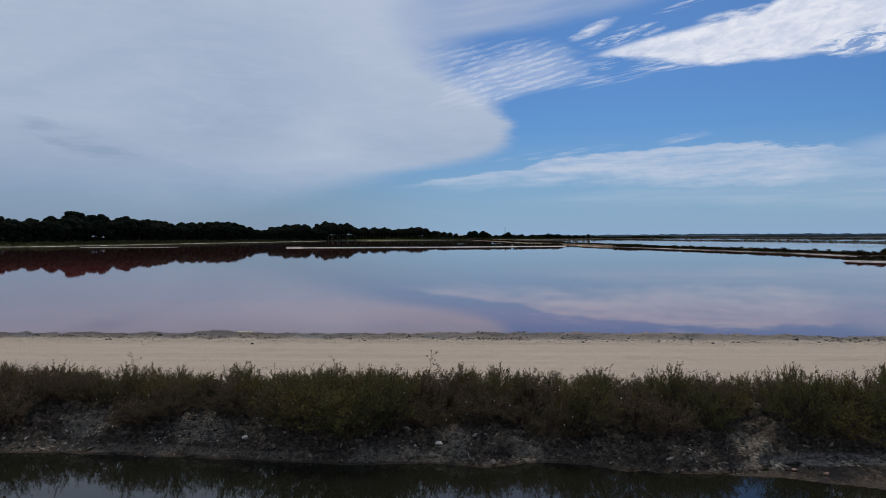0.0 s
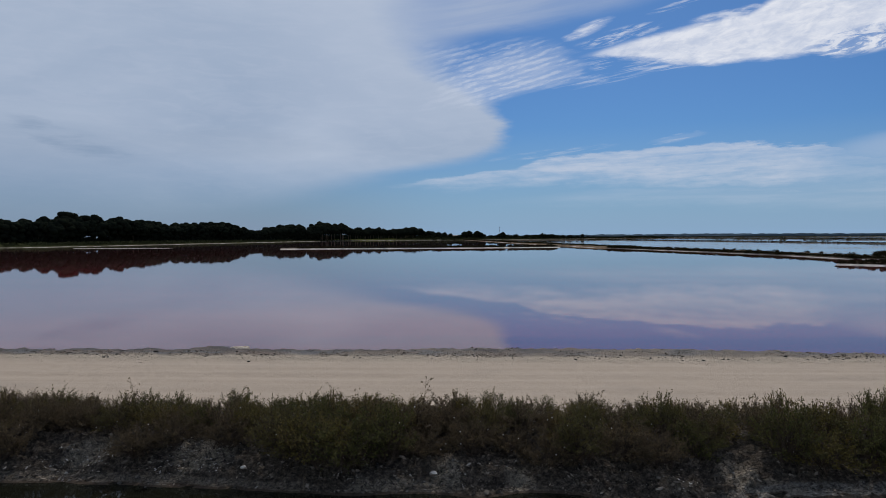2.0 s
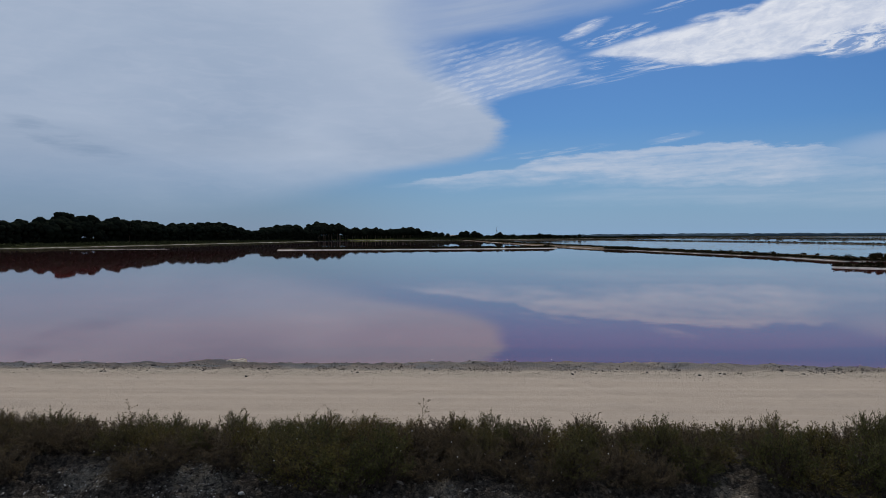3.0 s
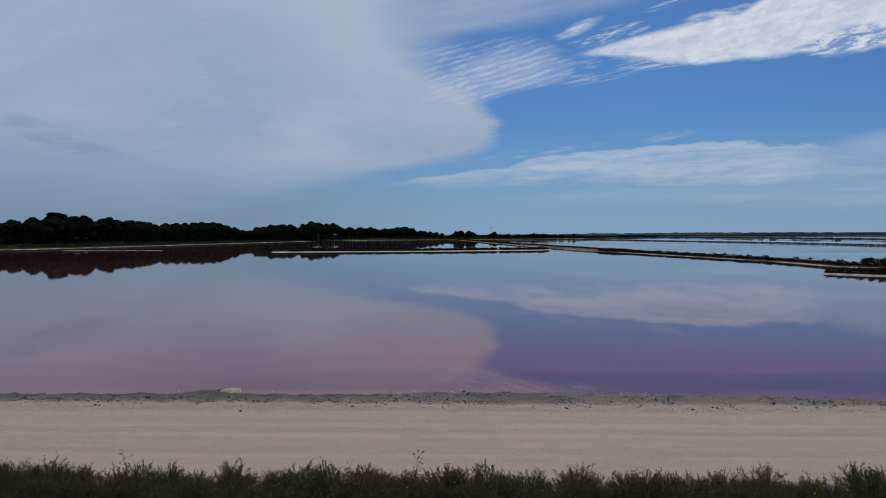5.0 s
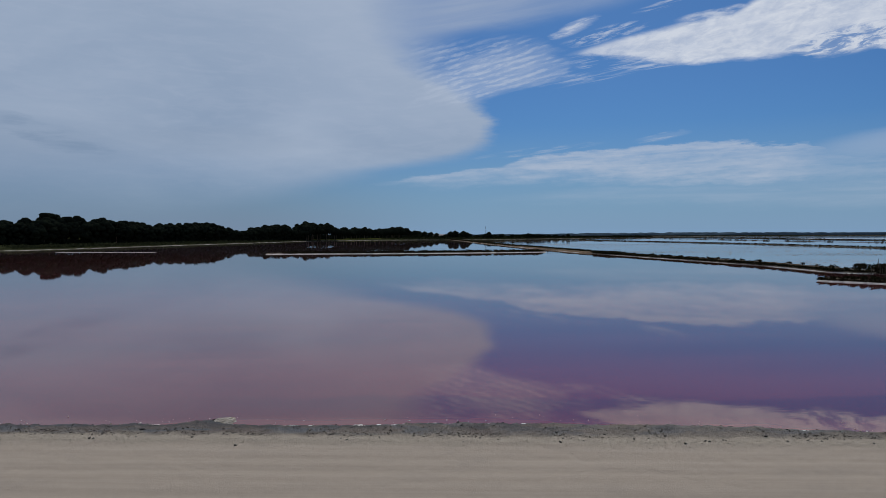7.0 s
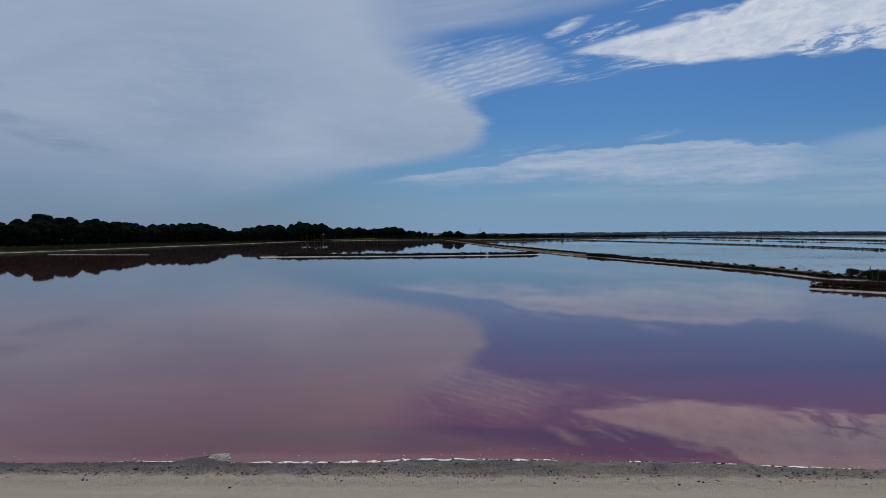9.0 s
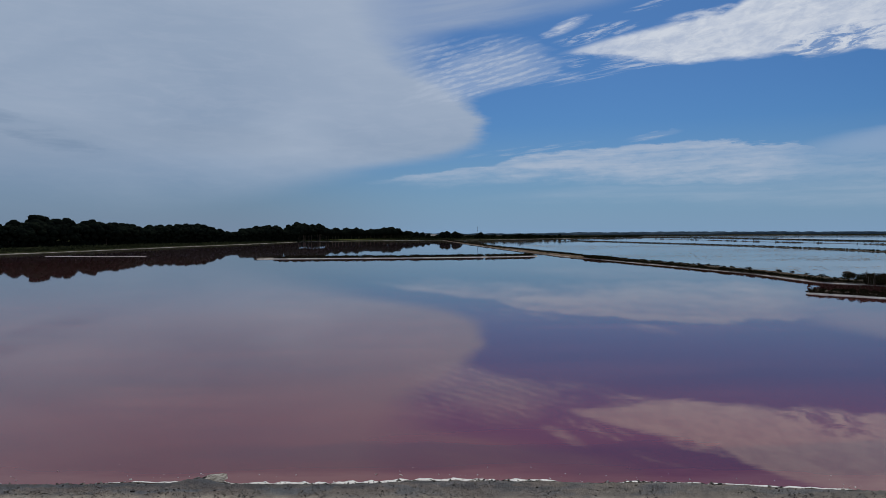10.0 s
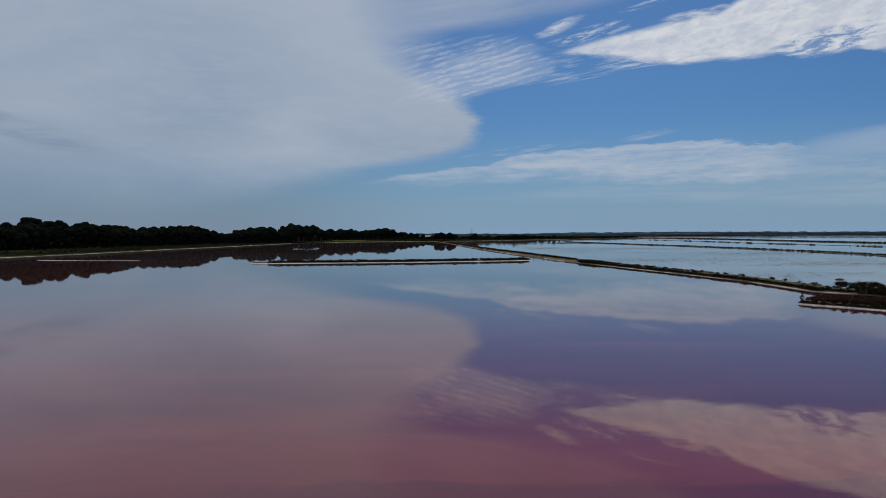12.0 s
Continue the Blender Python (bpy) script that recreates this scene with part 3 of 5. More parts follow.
def canal_line(x):
    """The canal's edge, as v."""
    reach = np.array([(-20, 11.6), (-6.7, 11.6), (-5.8, 11.64), (-4.0, 11.53), (-2.4, 11.42), (-1.3, 11.28), (0.0, 11.42), (0.7, 11.26), (1.5, 11.5), (2.2, 11.43), (2.7, 11.17), (4.2, 11.10), (4.7, 11.21), (5.5, 11.38), (6.5, 11.5), (20, 11.5)])
    return np.interp(x, reach[:, 0], reach[:, 1]) + 0.05 * field(x, x * 0 + 2, 2.3, 4, 10)


def height(x, v):
    """The embankment's height over the lake."""
    lake, canal = waterline(x), canal_line(x)
    scar = field(x, v, 0.55, 3, 21)
    top = 13.05 + 0.35 * field(x, x * 0, 0.7, 3, 31)
    d = v - canal
    ledge = 0.14 + 0.22 * np.clip(field(x, x * 0, 0.45, 3, 71) + 0.2, 0, 1) + 0.22 * np.clip((x - 4.0) / 0.8, 0, 1) * np.clip((9 - x) / 1.2, 0, 1)
    z = np.where(d < 0, -0.06 + 0.32 * d, -0.06 + 0.16 * d)
    # wet mud shelf just over the water
    shelf = np.clip((d + np.clip((x - 4.0) * 0.55, 0, 1.2)) / 0.2, 0, 1) * (d < 0) * (x > 4.0)
    z = np.maximum(np.where(shelf > 0, z * (1 - shelf) + shelf * (-0.056 + 0.012 * field(x, v, 1.6, 3, 97)), z), -0.8)
    rise = np.clip((d - ledge) / np.maximum(top - canal - ledge, 0.3), 0, 1)
    z = np.where(d > ledge, -0.06 + 0.16 * ledge + (0.47 - 0.16 * ledge) * rise ** 0.6, z)
    face = np.clip(d / 0.4, 0, 1) * np.clip((top + 0.3 - v) / 0.5, 0, 1)
    steps = np.abs(field(x * 0.8, v * 1.6 + z * 4, 2.2, 4, 41))
    blocks = np.round(3 * np.abs(field(x * 0.7 + 3, v * 1.2, 3.1, 2, 46))) / 3 - 0.25 + 0.5 * np.maximum(field(x, v, 6.0, 2, 48), 0)
    z = z + face * (0.10 * scar + 0.19 * (steps - 0.3) + 0.11 * blocks + 0.045 * field(x, v, 7, 3, 43) + 0.075 * (0.35 - np.abs(field(x * 0.7, v * 1.5, 3.4, 4, 49))))
    z = np.where(v > top, 0.42 - 0.09 * np.clip((v - top) / 1.6, 0, 1), z) + 0.015 * field(x, v, 2.5, 3, 44) * (v > top - 0.2)
    # wheel ruts on the track
    for rut, deep in ((16.3, 0.018), (17.9, 0.02), (18.9, 0.012)):
        z = z - deep * np.exp(-((v - rut - 0.12 * field(x, x * 0, 0.2, 2, int(rut * 10))) / 0.22) ** 2)
    # loose windrow, then the lumpy clay berm
    z = z + 0.03 * np.exp(-((v - 20.3) / 0.35) ** 2) * (1 + 0.6 * field(x, v, 5, 3, 51))
    crest = lake - 1.15 + 0.2 * field(x, x * 0, 0.8, 3, 53)
    berm = np.exp(-((v - crest) / 0.62) ** 2) * (0.034 + 0.018 * field(x, x * 0, 2.1, 3, 61) + 0.014 * field(x, x * 0, 0.9, 3, 55) + 0.03 * field(x, x * 0, 4.0, 3, 56))
    lumps = np.clip((v - 20.6) / 0.5, 0, 1) * np.clip((lake + 0.1 - v) / 0.4, 0, 1)
    chunk = np.maximum(field(x, v, 1.7, 4, 59), 0) * 0.06 + np.maximum(field(x, v, 3.4, 3, 57), 0) * 0.05 + np.maximum(field(x, v, 8, 2, 58) - 0.1, 0) * 0.06
    z = z + berm + lumps * (0.75 * chunk - 0.012)
    z = z + 0.05 * np.exp(-((x + 6.75) / 0.6) ** 2 - ((v - 22.7) / 0.5) ** 2)
    fall = np.clip((lake - v) / 1.0, -6, 1)
    edge = np.where(fall > 0, fall ** 0.85, 0)
    z = np.where(v > 20.8, z * edge + np.where(fall < 0, 0.33 * fall, 0), z)
    return np.maximum(z, -0.8)


def embankment(name, v0, v1, dv, label, category):
    xs = np.concatenate([np.arange(-600, -120, 8), np.arange(-120, -17, 1.5), np.arange(-17, 17.5, 0.065), np.arange(18, 121, 1.5), np.arange(128, 601, 8)])
    vs = np.linspace(v0, v1, int((v1 - v0) / dv) + 1)
    x, v = np.meshgrid(xs, vs)
    p = np.stack([x, v - SLANT * x, height(x, v)], -1).reshape(-1, 3)
    return tagged(new(name, mesh(name, p, grid_faces(len(vs), len(xs)), SOIL, True)), label, category, kind="structure")


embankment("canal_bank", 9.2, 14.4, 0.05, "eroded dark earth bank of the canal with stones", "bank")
embankment("road", 14.4, 20.6, 0.1, "pale packed sand track along the embankment", "track")
embankment("shore", 20.6, 24.6, 0.045, "lumpy grey clay shore with a white salt edge", "shore")


def plane(name, corners, mat, label, category):
    v = np.array([(x, y, z) for x, y, z in corners])
    me = bpy.data.meshes.new(name)
    me.from_pydata(v.tolist(), [], [list(range(len(v)))])
    me.materials.append(mat)
    return tagged(new(name, me), label, category, kind="structure")


G = 4900
plane("ground", [(-G, -G, -0.9), (G, -G, -0.9), (G, G, -0.9), (-G, G, -0.9)], BED, "flat mud plain that reaches the horizon", "ground")
plane("near_land", [(-600, -600, 0.3), (600, -600, 0.3), (600, -12 - SLANT * 600, 0.3), (-600, -12 + SLANT * 600, 0.3)], MEADOW,
      "flat salt meadow behind the canal", "ground")
plane("canal_water", [(-600, -13 + SLANT * 600, -0.06), (600, -13 - SLANT * 600, -0.06), (600, 12.4 - SLANT * 600, -0.06), (-600, 12.4 + SLANT * 600, -0.06)], CANAL,
      "still dark green canal water", "water")

# line of the long dike between the pink lake and the ponds, on the lake's side
DIKE = [(600, 30), (220, 74), (96, 88), (78, 92), (71, 98), (64.5, 107), (65, 131), (60.5, 163), (50.5, 232), (44, 330), (38, 480), (31, 700), (29, 760)]
lake_edge = [(-2500, 22.0 + SLANT * 2500), (-600, 22.0 + SLANT * 600), (600, 22.0 - SLANT * 600)]
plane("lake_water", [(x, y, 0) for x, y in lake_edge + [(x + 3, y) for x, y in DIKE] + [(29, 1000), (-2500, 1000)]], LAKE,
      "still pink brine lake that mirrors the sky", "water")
plane("pond_water", [(x + 3, y, 0.02) for x, y in DIKE[::-1]] + [(3200, 30, 0.02), (3200, 2100, 0.02), (32, 2100, 0.02)], POND,
      "shallow pale blue salt pond", "water")


def loft(name, line, profile, mat, label, category, wobble=0.0, seed=0, direction=None, smooth=True):
    """A bank swept along a line: profile holds (offset sideways, height)."""
    p = np.array(line)[:, :2]
    t = unit(np.gradient(p, axis=0))
    side = np.stack([t[:, 1], -t[:, 0]], 1) if direction is None else np.tile(direction, (len(p), 1))
    rows = []
    for k, (off, z) in enumerate(profile):
        o = off + wobble * field(p[:, 0], p[:, 1], 0.11, 4, seed + 3 * k)
        h = z + (0.25 * abs(z) * field(p[:, 0], p[:, 1], 0.35, 3, seed + 50 + k) if z > 0 else 0)
        rows.append(np.column_stack([p + side * o[:, None], np.broadcast_to(h, len(p))]))
    v = np.concatenate(rows)
    f = grid_faces(len(profile), len(p))
    return tagged(new(name, mesh(name, v, f, mat, smooth)), label, category, kind="structure")


SHORE = [(-420, 60), (-235, 190), (-157, 273), (-147, 321), (-137, 403), (-120, 500), (-101, 626), (-60, 690), (-14, 727), (30, 738),
         (80, 770), (150, 850), (260, 1000), (330, 1200), (480, 1400), (800, 1600), (1600, 1900), (3000, 2000)]
BACK = unit(np.array([-0.62, 0.78]))
shore = resample(SHORE, 3.0)
loft("far_beach", shore, [(-1.5, -0.3), (-0.2, 0.02), (0.4, 0.10), (1.4, 0.15)], BEACH, "pale sandy edge of the far shore", "shore", 0.9, 3, BACK)
land = [k for k, q in enumerate(shore) if q[0] < 110]
loft("far_plain", shore[land[-1]:], [(1.0, 0.1), (3, 0.5), (12, 0.7), (500, 1.0), (2600, 1.2)], FAR_SOIL, "flat brown plain beyond the ponds", "ground", 1.2, 5, BACK)
loft("far_land", shore[:land[-1] + 1], [(1.0, 0.1), (3, 0.5), (12, 0.9), (60, 1.1), (500, 1.3), (2600, 1.5)], MEADOW, "dark green salt meadow on the far shore", "ground", 1.2, 4, BACK)

dike = resample(DIKE, 1.5)
loft("dike", dike, [(-1.6, -0.4), (0.0, 0.03), (0.5, 0.25), (1.5, 0.32), (2.0, 0.5), (4.4, 0.52), (5.4, 0.3), (6.2, 0.0), (7.5, -0.4)],
     DIKE_SOIL, "long low earth dike between the lake and the ponds", "dike", 0.7, 11)
loft("dike_crust", dike, [(-0.4, -0.08), (-0.14, 0.035), (0.0, 0.08), (0.06, 0.09)], PALE_CRUST, "white salt crust at the foot of the dike", "shore", 0.5, 11)
SPIT = [(51.3, 88.4), (52.5, 86.4), (54.8, 83.9), (57.3, 80.1), (62.3, 73.4), (70.3, 63.3), (82.4, 50.3)]
spit = resample(SPIT, 0.5)
loft("spit", spit, [(-0.9, -0.3), (0.0, 0.04), (0.5, 0.18), (1.2, 0.28), (3.2, 0.3), (4.4, 0.15), (5.2, -0.3)][::-1], DIKE_SOIL,
     "narrow spit of earth in the lake", "spit", 0.25, 21, unit(np.array([0.75, 0.66])))
loft("spit_crust", spit, [(-0.3, -0.08), (-0.06, 0.05), (0.10, 0.10), (0.20, 0.13)], PALE_CRUST, "white salt beach of the spit", "shore", 0.2, 21,
     unit(np.array([0.75, 0.66])))
ISLE = [(-48, 214), (-40, 215), (-20, 217), (-4, 219), (10, 222), (23, 225.5), (34, 229), (42, 233)]
isle = resample(ISLE, 1.0)
loft("island", isle, [(-1.5, -0.3), (0.0, 0.04), (0.9, 0.33), (4.0, 0.4), (6.0, 0.2), (7.0, -0.3)], DIKE_SOIL,
     "long narrow island in the lake", "island", 0.6, 31, np.array([0.0, 1.0]))
loft("island_crust", isle, [(-1.2, -0.1), (-0.5, 0.03), (0.0, 0.12), (0.3, 0.18)], PALE_CRUST, "white salt edge of the island", "shore", 0.4, 31, np.array([0.0, 1.0]))
bar = resample([(-128, 245), (-110, 242), (-92, 240.5)], 1.0)
loft("salt_bar", bar, [(-1.0, -0.1), (0, 0.04), (1.4, 0.06), (2.2, -0.1)], PALE_CRUST, "thin white salt bar in the lake", "bar", 0.5, 41, np.array([0.0, 1.0]))
POND_DIKES = ([(155, 673), (172, 548), (186, 462), (193, 391), (195, 334), (193, 291), (187, 235)], [(361, 1147), (377, 1081), (406, 923), (408, 776), (398, 650), (399, 556), (392, 380)],
              [(60, 596), (106, 594), (134, 592), (172, 566)], [(120, 900), (330, 1000), (620, 1080), (1200, 1100)],
              [(286, 910), (291, 835), (296, 742), (296, 669), (291, 580), (292, 520), (299, 466), (299, 417), (294, 300)])
for k, line in enumerate(POND_DIKES):
    loft("pond_dike", resample(line, 4.0), [(-3, -0.3), (-1.6, 0.05), (0, 0.22), (1.0, 0.05), (2, -0.3)], DIKE_SOIL, "thin earth dike across the salt ponds", "dike", 0.8, 60 + k)

salt_flat = resample([(470, 860), (520, 790), (575, 700), (640, 600)], 6.0)
loft("salt_flat", salt_flat, [(-16, -0.1), (-12, 0.06), (0, 0.1), (12, 0.06), (16, -0.1)], PALE_CRUST, "pale lilac salt flat behind the ponds", "salt", 5.0, 71)
tan_bank = resample(DIKE, 1.5)
tan_bank = tan_bank[tan_bank[:, 1] > 205]
loft("dike_bank", tan_bank, [(-0.1, 0.05), (0.5, 0.34), (1.2, 0.40), (1.7, 0.42)], TAN_EARTH, "bare tan earth side of the long dike", "bank", 0.4, 17)

# ============ plants ============


def shrub(seed, radius, tall, leaf_mat, branches=66, twigs=13, leaves=4):
    """A seablite bush: wiry stems that fan out of one base, thin twigs and tiny fleshy leaves."""
    r = np.random.default_rng(seed)
    n, k = branches, 4
    az, tilt = r.uniform(0, 2 * np.pi, n), np.arccos(r.uniform(0.12, 1.0, n))
    length = r.uniform(0.72, 1.1, n)
    tip = np.stack([np.cos(az) * np.sin(tilt) * radius, np.sin(az) * np.sin(tilt) * radius, np.cos(tilt) * tall + 0.04], 1) * length[:, None]
    base = np.stack([r.normal(0, radius * 0.16, n), r.normal(0, radius * 0.16, n), np.full(n, -0.03)], 1)
    s = np.linspace(0, 1, k)[None, :, None]
    lines = base[:, None] + (tip - base)[:, None] * s
    lines[..., 2] += np.sin(s[..., 0] * np.pi) * tall * 0.10
    lines += r.normal(0, 0.014, lines.shape) * s
    stems = [tubes(lines, 0.0075 * (1.15 - s[..., 0]) * np.ones((n, 1)), 3)]
    # twigs along the outer half
    m = n * twigs
    which = np.repeat(np.arange(n), twigs)
    at = r.uniform(0.3, 1.0, m) ** 0.8
    pos = base[which] + (tip - base)[which] * at[:, None]
    pos[:, 2] += np.sin(at * np.pi) * tall * 0.10
    out = unit(unit(tip - base)[which] + r.normal(0, 0.55, (m, 3)) + [0, 0, 0.45])
    tl = r.uniform(0.05, 0.15, m) * (0.6 + 0.8 * radius)
    stems.append(quads(pos + out * tl[:, None] / 2, out * tl[:, None] / 2, unit(np.cross(out, r.normal(size=(m, 3)))) * 0.0024))
    # leaves along the twigs
    q = m * leaves
    w_ = np.repeat(np.arange(m), leaves)
    u = r.uniform(0.1, 1.08, q)
    c = pos[w_] + out[w_] * (tl[w_] * u)[:, None] + r.normal(0, 0.008, (q, 3))
    d = unit(out[w_] * 0.8 + r.normal(0, 0.7, (q, 3)))
    side = unit(np.cross(d, r.normal(size=(q, 3))))
    v, f = quads(c, d * r.uniform(0.011, 0.025, q)[:, None], side * r.uniform(0.0045, 0.0085, q)[:, None])
    root = new("shrub")
    part("branchwork", mesh("branchwork", *joined(stems), TWIG), root, "thin woody grey-brown stems")
    part("foliage", mesh("foliage", v, f, leaf_mat), root)
    return root


def weed(seed, tall):
    """A dry flower stalk with a forked top."""
    r = np.random.default_rng(seed)
    n = 9
    lines, rad = [], []
    s = np.linspace(0, 1, 6)
    bend = r.normal(0, 0.10, 2)
    stem = np.stack([bend[0] * s ** 2, bend[1] * s ** 2, tall * s], 1)
    lines.append(stem), rad.append(0.005 * (1.25 - s))
    heads = []
    for _ in range(n):
        a = r.uniform(0.45, 1.0)
        b = np.array([np.interp(a, s, stem[:, i]) for i in range(3)])
        d = unit(np.append(r.normal(0, 1, 2), 1.1)) * r.uniform(0.06, 0.17)
        lines.append(b + d * s[:, None]), rad.append(0.0028 * (1.3 - s))
        heads.append(b + d)
    v, f = tubes(np.array(lines), np.array(rad), 3)
    c = np.repeat(np.array(heads), 8, 0) + r.normal(0, 0.013, (8 * n, 3))
    d = unit(r.normal(size=(8 * n, 3)))
    side = unit(np.cross(d, r.normal(size=(8 * n, 3))))
    root = new("weed", mesh("weed", *joined([(v, f), quads(c, d * 0.011, side * 0.008)]), STRAW))
    return root


def place(proto, x, y, z, turn=0.0, size=1.0, squash=1.0, lean=0.0):
    """A copy of a thing at a place, turned and scaled."""
    ob = copy_thing(proto, pose(x, y, z, lean, 0, turn))
    ob.scale = (size, size, size * squash)
    return ob


def ground_at(x, y):
    return float(height(np.array([x]), np.array([y + SLANT * x]))[0])


def discard(proto):
    for o in (*proto.children_recursive, proto):
        bpy.data.objects.remove(o)


r = np.random.default_rng(11)
KINDS = []
for k, (mat, words) in enumerate(((LEAF_GREEN, "dark green seablite shrub on the canal bank"), (LEAF_OLIVE, "olive green seablite shrub on the canal bank"),
                                  (LEAF_RUST, "reddish brown half-dry shrub on the canal bank"))):
    for j in range(2):
        KINDS.append((k, tagged(shrub(100 + 10 * k + j, 0.52 + 0.08 * j, 0.60 - 0.05 * j, mat), words, "shrub", "shrubs on the canal bank")))
BUSHES = []
for row, (v, step, low, high) in enumerate(((14.0, 0.44, 0.70, 0.92), (13.5, 0.56, 0.64, 0.86), (12.95, 0.55, 0.80, 1.06))):
    x = -10.0 + 0.2 * row
    while x < 10.6:
        px, pv = x + r.uniform(-0.2, 0.2), v + r.uniform(-0.16, 0.16)
        kind = r.choice([0, 0, 1, 1, 2] if row < 2 else [0, 0, 1, 2, 2])
        gap = sum(deep * math.exp(-((px - at) / wide) ** 2) for at, wide, deep in ((-3.1, 0.30, 0.32), (7.15, 0.55, 0.40), (-4.55, 0.38, 0.20), (4.9, 0.5, 0.18), (1.9, 0.4, 0.12)))
        BUSHES.append((int(kind), px, pv - SLANT * px, r.uniform(low, high) * (1 - gap * (row < 2))))
        x += step * r.uniform(0.75, 1.25)
for kind, x, v, size in ((0, -7.6, 12.4, 1.0), (2, -6.9, 12.3, 0.9), (2, -4.75, 12.35, 0.8), (2, -4.2, 12.5, 0.7), (0, -2.3, 12.3, 1.0), (1, -1.75, 12.2, 1.1), (0, -1.2, 12.1, 1.1),
                         (0, -0.7, 12.25, 1.0), (2, -0.1, 12.4, 0.85), (2, 0.7, 12.4, 0.7), (2, 1.9, 12.3, 0.75), (0, 2.4, 12.35, 0.9), (2, 3.1, 12.3, 0.9), (2, 3.6, 12.15, 0.75),
                         (0, 4.3, 12.5, 0.8), (0, 5.6, 12.4, 1.0), (1, 6.2, 12.3, 1.0), (0, 6.9, 12.35, 1.1), (0, 7.6, 12.3, 1.1), (2, 1.3, 12.55, 0.7), (2, -3.3, 12.55, 0.75)):
    BUSHES.append((kind, x, v - 0.14 - SLANT * x, size * 1.22))
for kind, x, y, size in ((1, -8.0, 14.35, 0.74), (0, -6.75, 14.45, 0.76), (0, -8.7, 14.4, 0.72), (1, -7.4, 14.3, 0.68)):
    BUSHES.append((kind, x, y, size))
for kind, x, y, size in BUSHES:
    proto = [p for k, p in KINDS if k == kind][int(r.integers(2))]
    place(proto, x, y, ground_at(x, y) - 0.02, r.uniform(0, 360), size, r.uniform(0.84, 1.10))
for _, p in KINDS:
    discard(p)

# small white snail shells on the twigs
bv, bf = ball(1)
spots = []
for kind, x, y, size in BUSHES:
    if abs(x) < 9.5 and r.uniform() < 0.6:
        for _ in range(2):
            a, e_ = r.uniform(0, 2 * np.pi), r.uniform(0.3, 1.2)
            spots.append((x + math.cos(a) * math.cos(e_) * 0.42 * size, y + math.sin(a) * math.cos(e_) * 0.42 * size, ground_at(x, y) + math.sin(e_) * 0.5 * size))
sv, sf = joined([(bv * 0.011 + np.array(p), bf) for p in spots])
tagged(new("snail_shells", mesh("snail_shells", sv, sf, PALE_STONE)), "tiny white snail shells on the shrubs", "snail shells", kind="stuff")

weeds = [tagged(weed(300 + k, 0.55 + 0.08 * k), "dry brown flower stalk among the shrubs", "weed", "stalks on the canal bank") for k in range(3)]
for k in range(15):
    x = r.uniform(-9.5, 10)
    y = r.uniform(13.7, 14.4) - SLANT * x
    place(weeds[k % 3], x, y, ground_at(x, y) - 0.02, r.uniform(0, 360), r.uniform(0.6, 0.95))
place(weeds[2], -0.1, 14.0, 0.35, 40, 1.05)
for p in weeds:
    discard(p)


